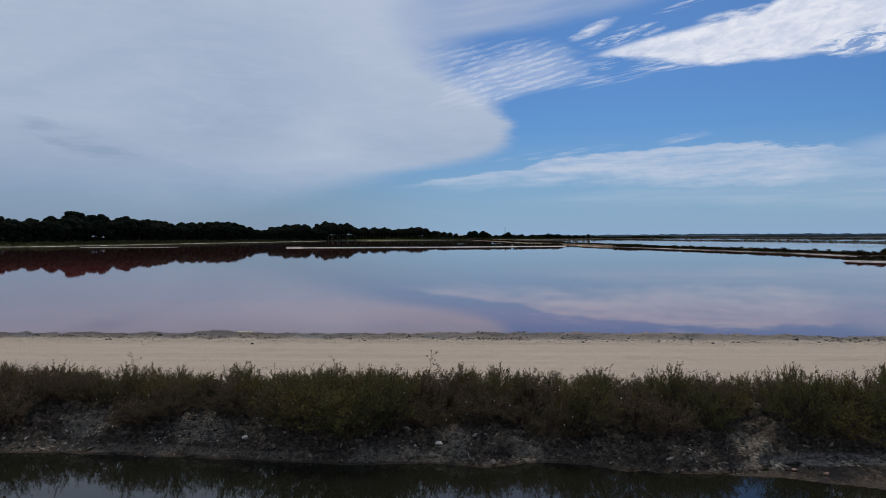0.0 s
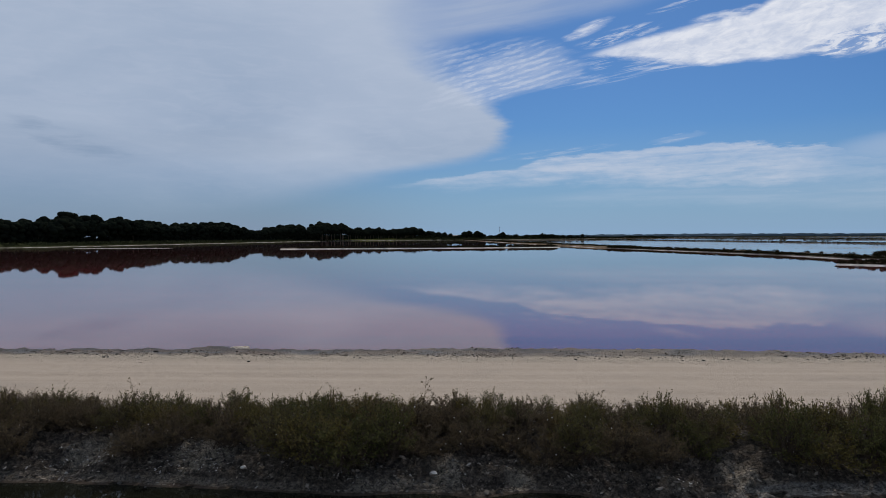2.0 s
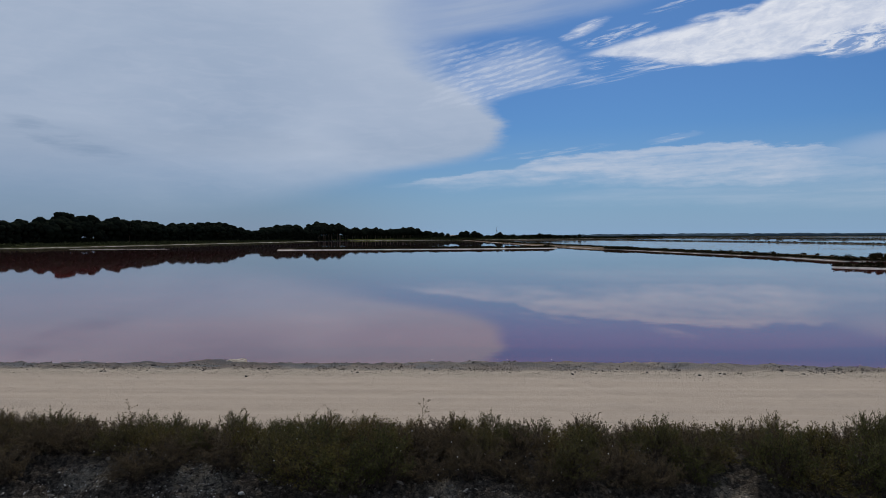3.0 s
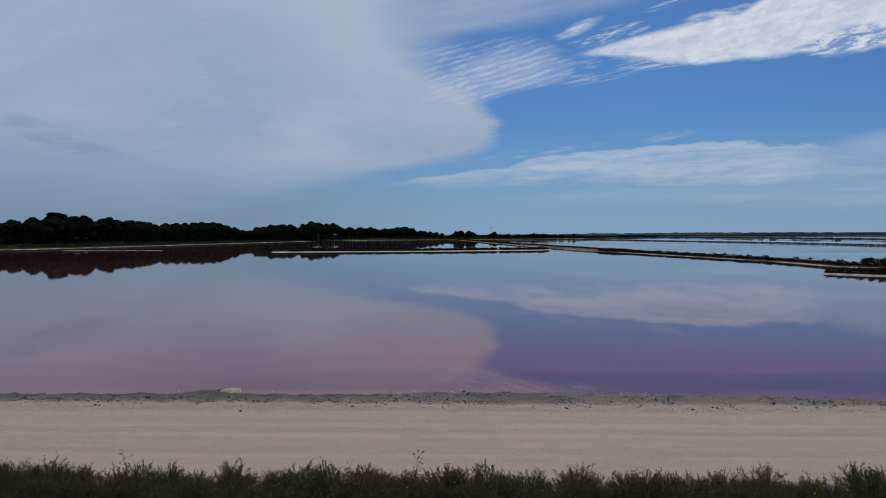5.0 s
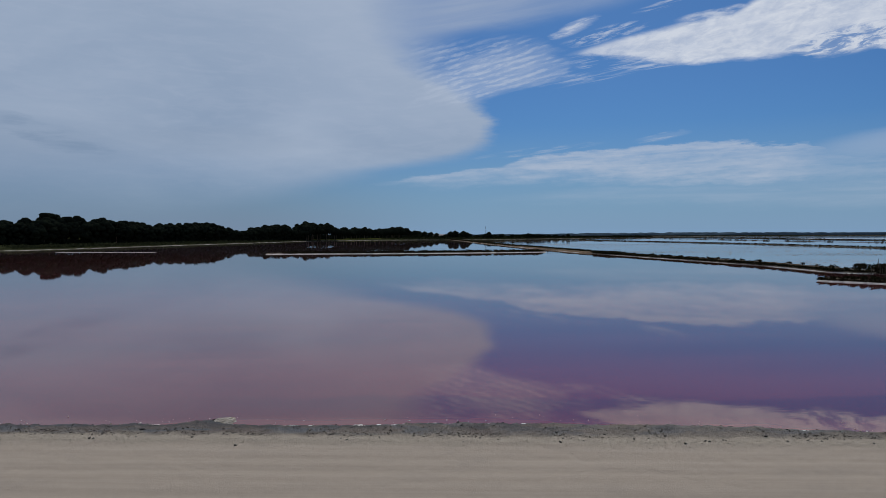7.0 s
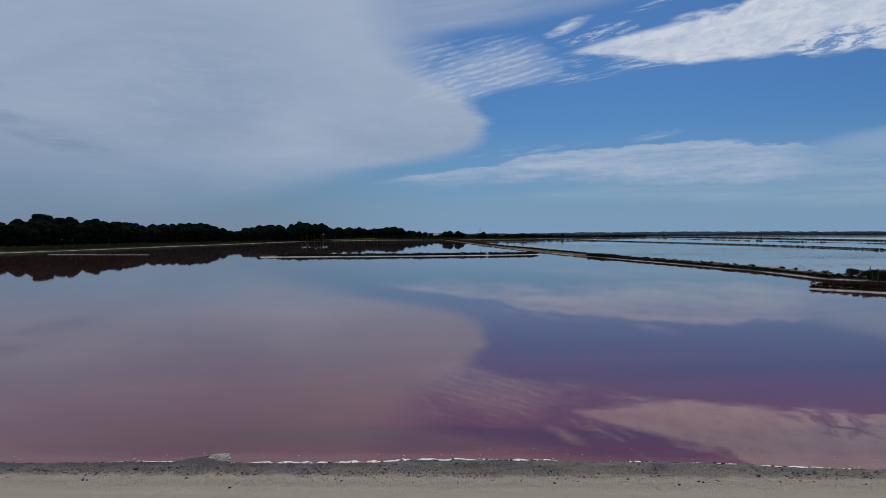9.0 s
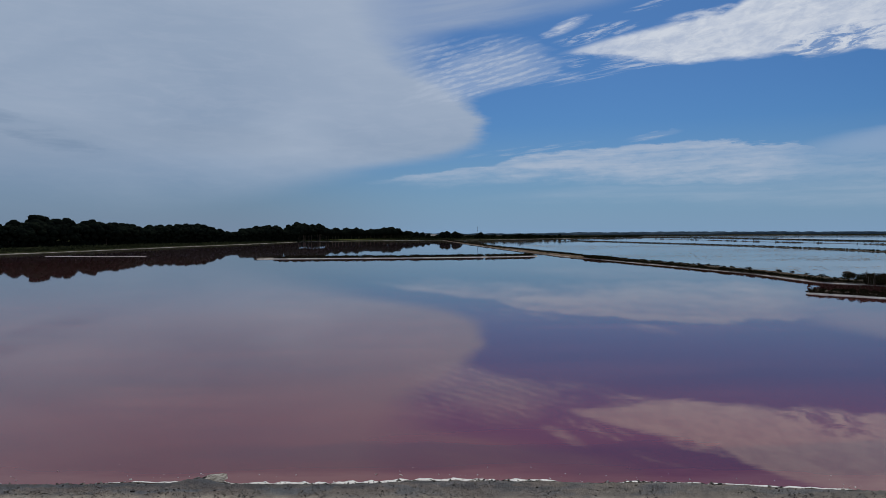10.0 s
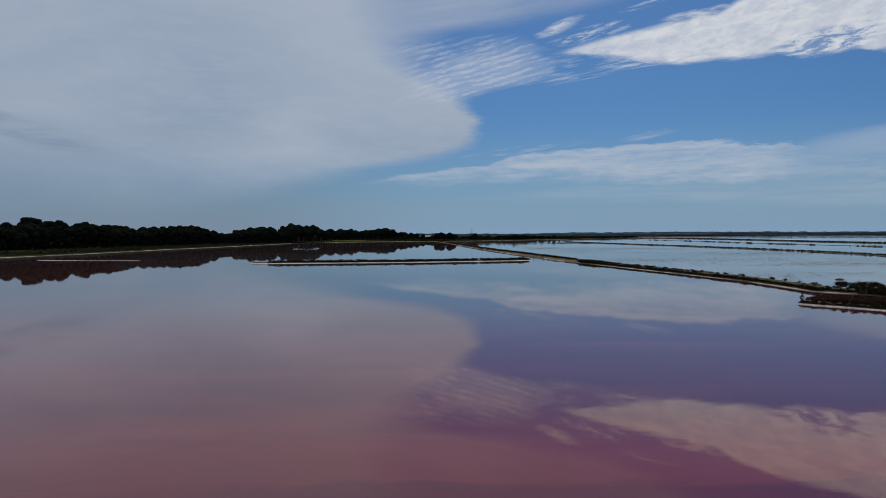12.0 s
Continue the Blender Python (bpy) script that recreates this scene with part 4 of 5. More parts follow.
def pine(seed, tall, spread, low=26, bare=0.27):
    """An umbrella pine: leaning forked trunk and a crown of many needle clumps."""
    r = np.random.default_rng(seed)
    s = np.linspace(0, 1, 6)
    fork = tall * r.uniform(0.38, 0.5)
    lean = r.normal(0, 0.5, 2)
    trunk = np.stack([lean[0] * s ** 2, lean[1] * s ** 2, -0.3 + (fork + 0.3) * s], 1)
    pieces = [tubes(trunk[None], (0.30 - 0.11 * s)[None], 6)]
    n = 9
    az = np.arange(n) * 2 * np.pi / n + r.normal(0, 0.3, n)
    out = spread * r.uniform(0.35, 0.85, n)
    ends = np.stack([lean[0] + np.cos(az) * out, lean[1] + np.sin(az) * out, tall * r.uniform(0.68, 0.9, n)], 1)
    limbs = trunk[-1] + (ends - trunk[-1])[:, None] * s[None, :, None]
    limbs[..., 2] -= np.sin(s * np.pi) * 0.5
    pieces.append(tubes(limbs, np.tile(0.13 - 0.09 * s, (n, 1)), 5))
    tv, tf = joined(pieces)
    c = 40
    a, rad = np.arange(c) * 2.39996 + r.normal(0, 0.25, c), np.sqrt((np.arange(c) + 0.5) / c) * r.uniform(0.85, 1.08, c)
    dome = tall * (0.86 - 0.26 * rad ** 2.2) - r.uniform(0, 0.13, c) * tall
    centres = np.stack([lean[0] + np.cos(a) * rad * spread * 0.80, lean[1] + np.sin(a) * rad * spread * 0.80, dome], 1)
    size = spread * r.uniform(0.17, 0.33, c) * (1.12 - 0.25 * rad)
    # lower boughs
    a, rad = r.uniform(0, 2 * np.pi, low), r.uniform(0.3, 0.95, low)
    under = np.stack([lean[0] + np.cos(a) * rad * spread * 0.72, lean[1] + np.sin(a) * rad * spread * 0.72, tall * r.uniform(bare, 0.62, low)], 1)
    centres, size, c = np.concatenate([centres, under]), np.concatenate([size, spread * r.uniform(0.18, 0.30, low)]), c + low
    m = 36
    d = unit(r.normal(size=(c, m, 3)))
    p = centres[:, None] + d * size[:, None, None] * r.uniform(0.90, 1.03, (c, m, 1)) * [1, 1, 0.78]
    along = unit(np.cross(d, r.normal(size=(c, m, 3))) + 0.15 * d)
    side = unit(np.cross(d, along) + 0.15 * r.normal(size=(c, m, 3)))
    k = r.uniform(0.14, 0.34, (c, m, 1))
    cv, cf = quads(p.reshape(-1, 3), (along * k).reshape(-1, 3), (side * k * 0.6).reshape(-1, 3))
    bv, bf = ball(2)
    cores = [(bv * size[i] * [0.95, 0.95, 0.74] * (1 + 0.05 * r.normal(size=(len(bv), 1))) + centres[i], bf) for i in range(c)]
    kv, kf = joined(cores)
    root = new("pine_tree")
    part("trunk", mesh("trunk", tv, tf, BARK), root)
    crown = part("crown", mesh("crown", cv, cf, NEEDLES), root)
    part("inner_crown", mesh("inner_crown", kv, kf, NEEDLES, True), crown)
    return root


PINES = [tagged(pine(500 + k, 13.5, (6.3, 7.1, 5.7, 6.7)[k]), "dark green umbrella pine in a dense belt behind the far shore", "pine tree", "pines behind the far shore") for k in range(4)]
GROVE = [tagged(pine(520 + k, 13.5, 6.4 + 0.5 * k, 16, 0.41), "dark umbrella pine with a bare trunk over sunlit grass", "pine tree", "pines of the grove") for k in range(2)]
BELT = [(-300, 215), (-235, 275), (-186, 340), (-152, 450), (-132, 520), (-121, 590), (-98, 645), (-60, 715), (-24, 790), (-5, 808)]
TALL = [(215, 0.95), (300, 1.05), (332, 1.09), (338, 1.13), (346, 1.33), (356, 1.30), (370, 1.24), (386, 1.15), (404, 1.03), (432, 0.99), (478, 1.01), (496, 0.84), (514, 0.66), (528, 0.83), (554, 1.03),
        (580, 1.17), (598, 1.19), (608, 0.9), (620, 0.87), (628, 1.27), (662, 1.27), (674, 1.0), (700, 1.0), (718, 1.07), (740, 0.95), (762, 1.11), (792, 1.24), (798, 0.93), (810, 0.9)]
line = resample(BELT, 5.2)
belt_at = line[:, 1].copy()
line = line + unit(line) * (22 * np.clip((600 - belt_at) / 120, 0, 1))[:, None]
for depth in (0, 10):
    for q, at in list(zip(line, belt_at))[:: 2 if depth else 1]:
        s = np.interp(at, [a for a, _ in TALL], [b for _, b in TALL]) * r.uniform(0.88, 1.08) * (0.93 if depth == 0 else 1.0) * (1.05 if 375 < at < 540 else 1.0)
        if at > 655:
            if depth > 9 or (depth and r.uniform() < 0.4):
                continue
        o = BACK * (depth + r.uniform(-3, 3))
        place((GROVE if at > 625 else PINES)[int(r.integers(4 if at <= 625 else 2))], q[0] + o[0] + r.uniform(-1.5, 1.5), q[1] + o[1], 0.9, r.uniform(0, 360), s * 0.96, r.uniform(0.92, 1.08))
for x, y, s in ((-7, 800, 0.75), (3, 830, 0.7), (10, 820, 0.62), (30, 716, 0.66), (34.5, 722, 0.72), (43, 716, 0.70), (46.5, 720, 0.58), (78, 806, 0.62), (68, 745, 0.45), (74, 750, 0.5), (18, 850, 0.55), (52, 860, 0.45), (92, 800, 0.4), (110, 830, 0.42), (128, 830, 0.5), (146, 840, 0.38)):
    place(PINES[int(r.integers(4))], x, y, 0.9, r.uniform(0, 360), s)
for k in range(34):
    x = -8 + 6.2 * k + r.uniform(-3, 3)
    place(PINES[int(r.integers(4))], x, 800 + 0.55 * max(x - 20, 0) + r.uniform(-12, 25), 0.7, r.uniform(0, 360), r.uniform(0.26, 0.5))
for p in PINES + GROVE:
    discard(p)


def bush(seed):
    """A low bush of the dikes: a few clumps of leaves on short stems."""
    r = np.random.default_rng(seed)
    c = 6
    centres = np.stack([r.normal(0, 0.34, c), r.normal(0, 0.34, c), r.uniform(0.25, 0.62, c)], 1)
    m = 75
    d = unit(r.normal(size=(c, m, 3)))
    p = centres[:, None] + d * r.uniform(0.30, 0.46, (c, 1, 1)) * r.uniform(0.6, 1.1, (c, m, 1)) * [1, 1, 0.8]
    along = unit(d + r.normal(0, 0.6, (c, m, 3)) + [0, 0, 0.5])
    side = unit(np.cross(along, r.normal(size=(c, m, 3))))
    k = r.uniform(0.05, 0.13, (c, m, 1))
    v, f = quads(p.reshape(-1, 3), (along * k).reshape(-1, 3), (side * k * 0.45).reshape(-1, 3))
    v[:, 2] = np.maximum(v[:, 2], -0.02)
    s = np.linspace(0, 1, 4)
    lines = (centres[:, None] * [0.3, 0.3, 0]) + (centres * [0.7, 0.7, 1])[:, None] * s[None, :, None]
    root = new("bush")
    part("branchwork", mesh("branchwork", *tubes(lines, np.tile(0.025 - 0.015 * s, (c, 1)), 4), BARK), root)
    part("foliage", mesh("foliage", v, f, SCRUB), root)
    return root


BUSH = [tagged(bush(700 + k), "low dark saltwort bush on the dike", "bush", "bushes along the dikes") for k in range(3)]


def side_of(line, off):
    t = unit(np.gradient(line, axis=0))
    return line + np.stack([t[:, 1], -t[:, 0]], 1) * off


near = resample(DIKE, 2.0)
near = near[(near[:, 1] < 330) & (near[:, 0] < 90)]
for off, chance, low, high, z in ((4.9, 0.62, 0.35, 0.72, 0.35), (3.2, 0.08, 0.35, 0.6, 0.45)):
    for q in side_of(near, off):
        if r.uniform() < chance + (0.4 if q[1] < 118 else 0):
            place(BUSH[int(r.integers(3))], q[0] + r.uniform(-0.5, 0.5), q[1] + r.uniform(-0.9, 0.9), z, r.uniform(0, 360), r.uniform(low, high))
inner = unit(np.array([0.75, 0.66]))
for q in resample(SPIT, 1.2):
    for off in (1.5, 2.8, 3.8):
        if r.uniform() < 0.85 and q[1] > 55:
            p = q + inner * (off + r.uniform(-0.3, 0.3))
            place(BUSH[int(r.integers(3))], p[0], p[1], 0.22, r.uniform(0, 360), r.uniform(0.55, 0.88) * min(1.0, 0.55 + (88.4 - q[1]) / 12))
for q in resample(ISLE, 1.5):
    if abs(q[0] - 23.5) > 1.2 and -41 < q[0] < 40:
        place(BUSH[int(r.integers(3))], q[0] + r.uniform(-0.5, 0.5), q[1] + r.uniform(1.6, 2.8), 0.3, r.uniform(0, 360), r.uniform(0.85, 1.25), 0.9)
# low fringe along the spit
q = np.concatenate([resample(SPIT, 0.3) + inner * o for o in (0.5, 0.9)])
SPIT_FRINGE = np.column_stack([q + r.normal(0, 0.08, q.shape), np.full(len(q), 0.14)])
# thicket where the dike and the spit meet
for k in range(62):
    x, y = r.uniform(67, 88), r.uniform(94, 114)
    if x - 66 > (y - 98) * 0.45:
        place(BUSH[int(r.integers(3))], x, y, 0.22, r.uniform(0, 360), r.uniform(0.85, 1.35))
for p in BUSH:
    discard(p)


def scrub_mass(name, places, sizes, label, mat, m=26, leaf=0.3):
    """Scrub too far off to count: loose leaf clumps in one mesh."""
    r = np.random.default_rng(len(places))
    c = len(places)
    d = unit(r.normal(size=(c, m, 3)))
    d[..., 2] = np.abs(d[..., 2])
    p = places[:, None] + d * sizes[:, None, None] * r.uniform(0.5, 1.05, (c, m, 1)) * [1, 1, 0.8]
    along = unit(d + r.normal(0, 0.7, (c, m, 3)))
    side = unit(np.cross(along, r.normal(size=(c, m, 3))))
    k = sizes[:, None, None] * r.uniform(leaf * 0.6, leaf * 1.3, (c, m, 1))
    v, f = quads(p.reshape(-1, 3), (along * k).reshape(-1, 3), (side * k * 0.6).reshape(-1, 3))
    return tagged(new(name, mesh(name, v, f, mat)), label, "scrub", kind="stuff")


far = resample(DIKE, 1.6)
far = far[far[:, 1] >= 330]
pts = np.concatenate([side_of(far, o) + r.normal(0, 0.8, far.shape) for o in (1.6, 2.6, 4.6)])
near_edge = side_of(resample(DIKE, 0.45), 0.55)
near_edge = near_edge[(near_edge[:, 1] < 215) & (near_edge[:, 0] < 110)]
pts = np.concatenate([pts, near_edge + r.normal(0, 0.3, near_edge.shape), near_edge + r.normal(0, 0.3, near_edge.shape) + [0.5, 0]])
brow = resample(DIKE, 0.8)
brow = brow[(brow[:, 1] > 150) & (brow[:, 1] < 340)]
brow = np.concatenate([side_of(brow, o) + r.normal(0, 0.3, brow.shape) for o in (2.6, 3.6, 4.6, 5.4)])
pts = np.concatenate([pts, brow[field(brow[:, 0], brow[:, 1], 0.12, 3, 78) > -0.35]])
scrub_mass("dike_scrub", np.column_stack([pts, np.full(len(pts), 0.25)]), r.uniform(0.3, 0.62, len(pts)) * np.where(pts[:, 1] > 200, 1.45, 1.0), "dark low scrub along the long dike", SCRUB)
pts, siz = [], []
for k, ln in enumerate(POND_DIKES):
    q = resample(ln, (0.7, 0.8, 1.6, 1.9, 1.5)[k])
    q = q[field(q[:, 0], q[:, 1], (0.05, 0.05, 0.12, 0.05, 0.12)[k], 3, 90 + k) > (-0.6, -0.7, 0.05, -0.6, 0.0)[k]]
    pts.append(np.column_stack([q + r.normal(0, 0.6, q.shape), np.full(len(q), 0.15)])), siz.append(r.uniform(0.4, 0.85, len(q)) * (1.0, 1.6, 1.2, 1.0, 1.2)[k])
scrub_mass("pond_scrub", np.concatenate(pts), np.concatenate(siz), "dark scrub on the dikes of the ponds", SCRUB, 18, 0.34)
scrub_mass("spit_scrub", SPIT_FRINGE, r.uniform(0.22, 0.5, len(SPIT_FRINGE)), "low dark scrub along the edge of the spit", SCRUB, 18, 0.32)
q = np.concatenate([resample(ISLE, 0.35) + [0, o] for o in (0.9, 1.6, 2.4)])
q = q[(np.abs(q[:, 0] - 23.5) > 0.9) & (q[:, 0] > -43) & (q[:, 0] < 41)] + r.normal(0, 0.15, 2)
scrub_mass("island_scrub", np.column_stack([q, np.full(len(q), 0.2)]), r.uniform(0.4, 0.85, len(q)), "dense dark scrub on the island", SCRUB, 20, 0.32)
# scrub edge of the far shore
q = resample(SHORE, 2.4)
q = q[(q[:, 1] > 200) & (q[:, 1] < 1000)]
pts, siz = [], []
for o in (1.2, 2.5, 4, 6, 9, 13, 18, 24, 32, 42):
    keep = r.uniform(size=len(q)) < 0.75
    pts.append((q + BACK * (o + r.uniform(-1.2, 1.2, (len(q), 1))) + r.normal(0, 0.8, q.shape))[keep])
    siz.append((r.uniform(0.5, 1.0, len(q)) * min(0.7 + 0.12 * o, 2.1) * np.where(q[:, 1] > 610, 0.36, 1.0))[keep])
pts, siz = np.concatenate(pts), np.concatenate(siz)
scrub_mass("shore_scrub", np.column_stack([pts, np.full(len(pts), 0.5)]), siz, "olive green scrub and reeds behind the far beach", MARSH, 22, 0.30)
# brush that closes the foot of the pine belt
q = line[line[:, 1] < 625]
q = np.concatenate([q + BACK * (o + r.uniform(-2, 2, (len(q), 1))) + r.normal(0, 1.2, q.shape) for o in (-3, 1, 5, 10)])
scrub_mass("belt_brush", np.column_stack([q, np.full(len(q), 0.8)]), r.uniform(3.2, 5.8, len(q)), "dense dark brush at the foot of the pine belt", NEEDLES, 46, 0.26)
q = line[(line[:, 1] >= 600) & (line[:, 0] < -10)]
q = np.concatenate([q + BACK * (o + r.uniform(-2, 2, (len(q), 1))) + r.normal(0, 1.5, q.shape) for o in (22, 27, 32)])
scrub_mass("grove_brush", np.column_stack([q, np.full(len(q), 1.2)]), r.uniform(5.2, 7.4, len(q)), "dark brush behind the grass of the pine grove", NEEDLES, 40, 0.26)
# hedge of low trees behind the far end of the lake
q = resample([(-40, 800), (20, 775), (80, 805), (150, 890), (300, 1070), (420, 1260)], 0.9)
tall = np.maximum(2.6, 4.6 + 3.6 * field(q[:, 0], q[:, 1], 0.07, 3, 12)) * np.where(q[:, 0] > 160, 0.6, 1.0)
scrub_mass("far_hedge", np.column_stack([q + r.normal(0, 4, q.shape), np.full(len(q), 0.8)]), tall, "dark hedge of low trees at the far end of the lake", HEDGE, 36, 0.24)
# marsh scrub that covers the plain behind the ponds
n = 5200
along_, back_ = r.uniform(0, 1, n) ** 0.8, r.uniform(0, 1, n) ** 1.6
line_x = np.interp(along_, [0, 0.4, 0.7, 1], [-20, 190, 420, 1500])
line_y = np.interp(line_x, [p[0] for p in SHORE[8:]], [p[1] for p in SHORE[8:]])
q = np.column_stack([line_x, line_y]) + BACK * (3 + 200 * back_)[:, None]
scrub_mass("marsh_scrub", np.column_stack([q, np.full(n, 0.5)]), r.uniform(0.8, 2.0, n) * np.where(field(q[:, 0], q[:, 1], 0.02, 3, 14) > 0.1, 1.35, 0.8), "dark olive marsh scrub on the plain behind the ponds", MARSH, 14, 0.42)


def woods(x0, x1, y, tall, rise, seed, label):
    """A far forest edge: a long body with a bumpy canopy."""
    xs = np.arange(x0, x1, 3.0)
    crown = tall + rise * np.clip((xs - 520) / 500, 0, 1) + 1.6 * field(xs, xs * 0, 0.006, 3, seed) + 2.6 * field(xs, xs * 0, 0.06, 4, seed + 3)
    crown = np.maximum(crown * np.clip((xs - x0) / 160, 0.25, 1), 1.5)
    rows = []
    for off, part_ in ((0, -0.02), (2, 0.55), (8, 0.86), (20, 1.0), (50, 0.96), (80, 0.0)):
        h = crown * part_ * (1 + 0.10 * field(xs, xs * 0 + off, 0.11, 2, seed + 9))
        rows.append(np.column_stack([xs, y + 0.06 * xs + off + 8 * field(xs, xs * 0, 0.02, 3, seed + 5), 0.9 + h]))
    tagged(new("far_woods", mesh("far_woods", np.concatenate(rows), grid_faces(6, len(xs)), HAZED_WOOD, True)), label, "woods", kind="stuff")


woods(330, 2900, 2350, 6.2, 3.8, 5, "woods on the horizon, distance haze in their blue-grey colour")
woods(-120, 1000, 2080, 5.4, 0.6, 35, "low woods on the horizon, distance haze in their blue-grey colour")

# ============ stones ============
CRUSTED = material("salt_crusted_rock", mottled((0.15, 0.118, 0.080), (0.60, 0.55, 0.47), 5.0, 0.03), 0.95, 0.1)
stones = [rock_mesh("stone", 900 + k, m, 0.7) for k, m in enumerate((DARK_STONE, DARK_STONE, GREY_STONE, GREY_STONE, PALE_STONE))]


def stone(me, x, y, size, label, group, sink=0.3, squash=1.0, z=None):
    ob = tagged(new("stone", me), label, "stone", group)
    h = ground_at(x, y) if z is None else z
    ob.matrix_world = pose(x, y, h + size * (0.55 - sink), r.uniform(-20, 20), r.uniform(-20, 20), r.uniform(0, 360)) @ Matrix.Diagonal((size, size, size * squash, 1))
    return ob


for x, y, s in ((-5.04, 20.15, 0.075), (1.33, 21.7, 0.09), (9.91, 20.35, 0.085), (7.38, 19.75, 0.07), (-8.2, 21.7, 0.12), (6.1, 20.3, 0.06), (4.1, 20.4, 0.055), (5.4, 20.8, 0.06), (-2.0, 21.7, 0.05), (8.6, 20.0, 0.05)):
    stone(stones[0], x, y, s, "dark stone beside the sand track", "dark stones along the track")
for k in range(60):
    x = r.uniform(-13, 14.5)
    v = 20.2 + abs(r.normal(0, 0.75))
    stone(stones[int(r.integers(4))], x, v - SLANT * x, r.uniform(0.022, 0.055), "small clod on the lumpy shore", "clods along the shore")
for k in range(56):
    x = r.uniform(-7.8, 8.2)
    v = r.uniform(11.45, 12.7)
    me = stones[4] if r.uniform() < 0.10 else stones[2 + int(r.integers(2))]
    stone(me, x, v - SLANT * x, r.uniform(0.02, 0.065) if me is not stones[4] else r.uniform(0.02, 0.045), "broken stone on the canal bank" if me is not stones[4] else "small pale stone on the canal bank", "stones on the canal bank", 0.3, r.uniform(0.5, 0.9))
stone(stones[4], -2.85, 11.93, 0.062, "pale grey stone on the canal bank", "stones on the canal bank", 0.1)
stone(stones[4], 0.09, 11.76, 0.06, "pale grey stone on the canal bank", "stones on the canal bank", 0.1)
red = rock_mesh("stone", 950, RED_STONE, 0.75, 3, 0.2)
stone(red, 5.42, 10.86, 0.055, "round reddish stone at the canal's edge", "reddish stones", 0.2)
stone(red, 5.08, 11.06, 0.042, "round reddish stone at the canal's edge", "reddish stones", 0.2)
slab = tagged(new("stone", rock_mesh("stone", 953, CRUSTED, 0.5, 3, 1.0)), "flat slab crusted with white salt at the lake's edge", "stone")
slab.matrix_world = pose(-6.15, 23.25, 0.19, 3, -6, 8) @ Matrix.Diagonal((0.64, 0.36, 0.27, 1))

# ============ rubble and crusts ============


def rubble(name, places, sizes, label, mat, seed):
    """Countless broken clods in one mesh."""
    r = np.random.default_rng(seed)
    bv, bf = ball(1)
    shapes = []
    for _ in range(8):
        v = bv.copy()
        for _ in range(7):
            d = unit(r.normal(size=3))
            over = v @ d - r.uniform(0.15, 0.6)
            v = v - np.maximum(over, 0)[:, None] * d
        shapes.append(v)
    n = len(places)
    which, turn = r.integers(0, 8, n), r.uniform(0, 2 * np.pi, n)
    v = np.stack(shapes)[which] * sizes[:, None, None] * np.stack([r.uniform(0.9, 1.9, n), r.uniform(0.5, 1.1, n), r.uniform(0.35, 0.9, n)], 1)[:, None]
    tip = r.uniform(-0.7, 0.7, (n, 1))
    c, s = np.cos(tip), np.sin(tip)
    v = np.stack([v[..., 0] * c - v[..., 2] * s, v[..., 1], v[..., 0] * s + v[..., 2] * c], -1)
    c, s = np.cos(turn)[:, None], np.sin(turn)[:, None]
    v = np.stack([v[..., 0] * c - v[..., 1] * s, v[..., 0] * s + v[..., 1] * c, v[..., 2]], -1) + places[:, None]
    f = (bf[None] + (np.arange(n) * len(bv))[:, None, None]).reshape(-1, 3)
    return tagged(new(name, mesh(name, v.reshape(-1, 3), f, mat)), label, "rubble", kind="stuff")


def clod_colours(n, here):
    f = n.noise(here, 25.0, 4.0, 0.6)
    c = n.mix(n.m("POWER", island_random(n), 1.5), (0.042, 0.035, 0.029), (0.300, 0.260, 0.212))
    pale = n.step(n.m("FRACT", n.m("MULTIPLY", island_random(n), 37.0)), 0.955, 0.97)
    c = n.mix(n.m("MULTIPLY", pale, 0.8), c, (0.42, 0.40, 0.36))
    return n.mix(n.m("MULTIPLY", f, 0.4), c, (0.06, 0.052, 0.045)), f, 0.01


CLODS = material("broken_clods", clod_colours, 0.95, 0.1)
r = np.random.default_rng(23)
n = 10000
x = r.uniform(-8.6, 8.8, n)
v = canal_line(x) + 0.04 + np.abs(r.normal(0, 0.75, n))
keep = (v < 13.2) & (field(x, v, 1.2, 3, 81) > -0.35)
x, v = x[keep], v[keep]
size = 0.006 + 0.034 * r.uniform(0, 1, len(x)) ** 4.5
slab_x = r.uniform(-8.4, 8.6, 420)
slab_v = canal_line(slab_x) + 0.08 + r.uniform(0, 1, 420) ** 1.4 * 1.2
slab_keep = field(slab_x, slab_v, 0.9, 3, 131) > -0.15
slab_x, slab_v = slab_x[slab_keep], slab_v[slab_keep]
x, v = np.concatenate([x, slab_x]), np.concatenate([v, slab_v])
size = np.concatenate([size, 0.022 + 0.05 * r.uniform(0, 1, len(slab_x)) ** 2.2])
rubble("bank_rubble", np.column_stack([x, v - SLANT * x, height(x, v) + 0.2 * size]), size, "broken dark clods and gravel on the canal bank", CLODS, 1)
n = 2600
x = np.where(r.uniform(size=n) < 0.3, r.normal(-4.2, 1.0, n), r.uniform(-8, 9, n))
v = canal_line(x) + 0.25 + np.abs(r.normal(0, 0.7, n))
keep = (v < 13.2) & ((field(x, v, 0.8, 3, 87) > 0.12) | (np.hypot((x + 3.7) / 0.75, (v - 12.15) / 0.5) < 1) | (np.hypot((x + 5.7) / 0.6, (v - 12.1) / 0.45) < 1))
x, v = x[keep], v[keep]
rubble("bank_chips", np.column_stack([x, v - SLANT * x, height(x, v) + 0.004]), 0.005 + 0.017 * r.uniform(0, 1, len(x)) ** 3, "tiny pale chips and shells scattered on the canal bank", PALE_STONE, 6)
n = 8000
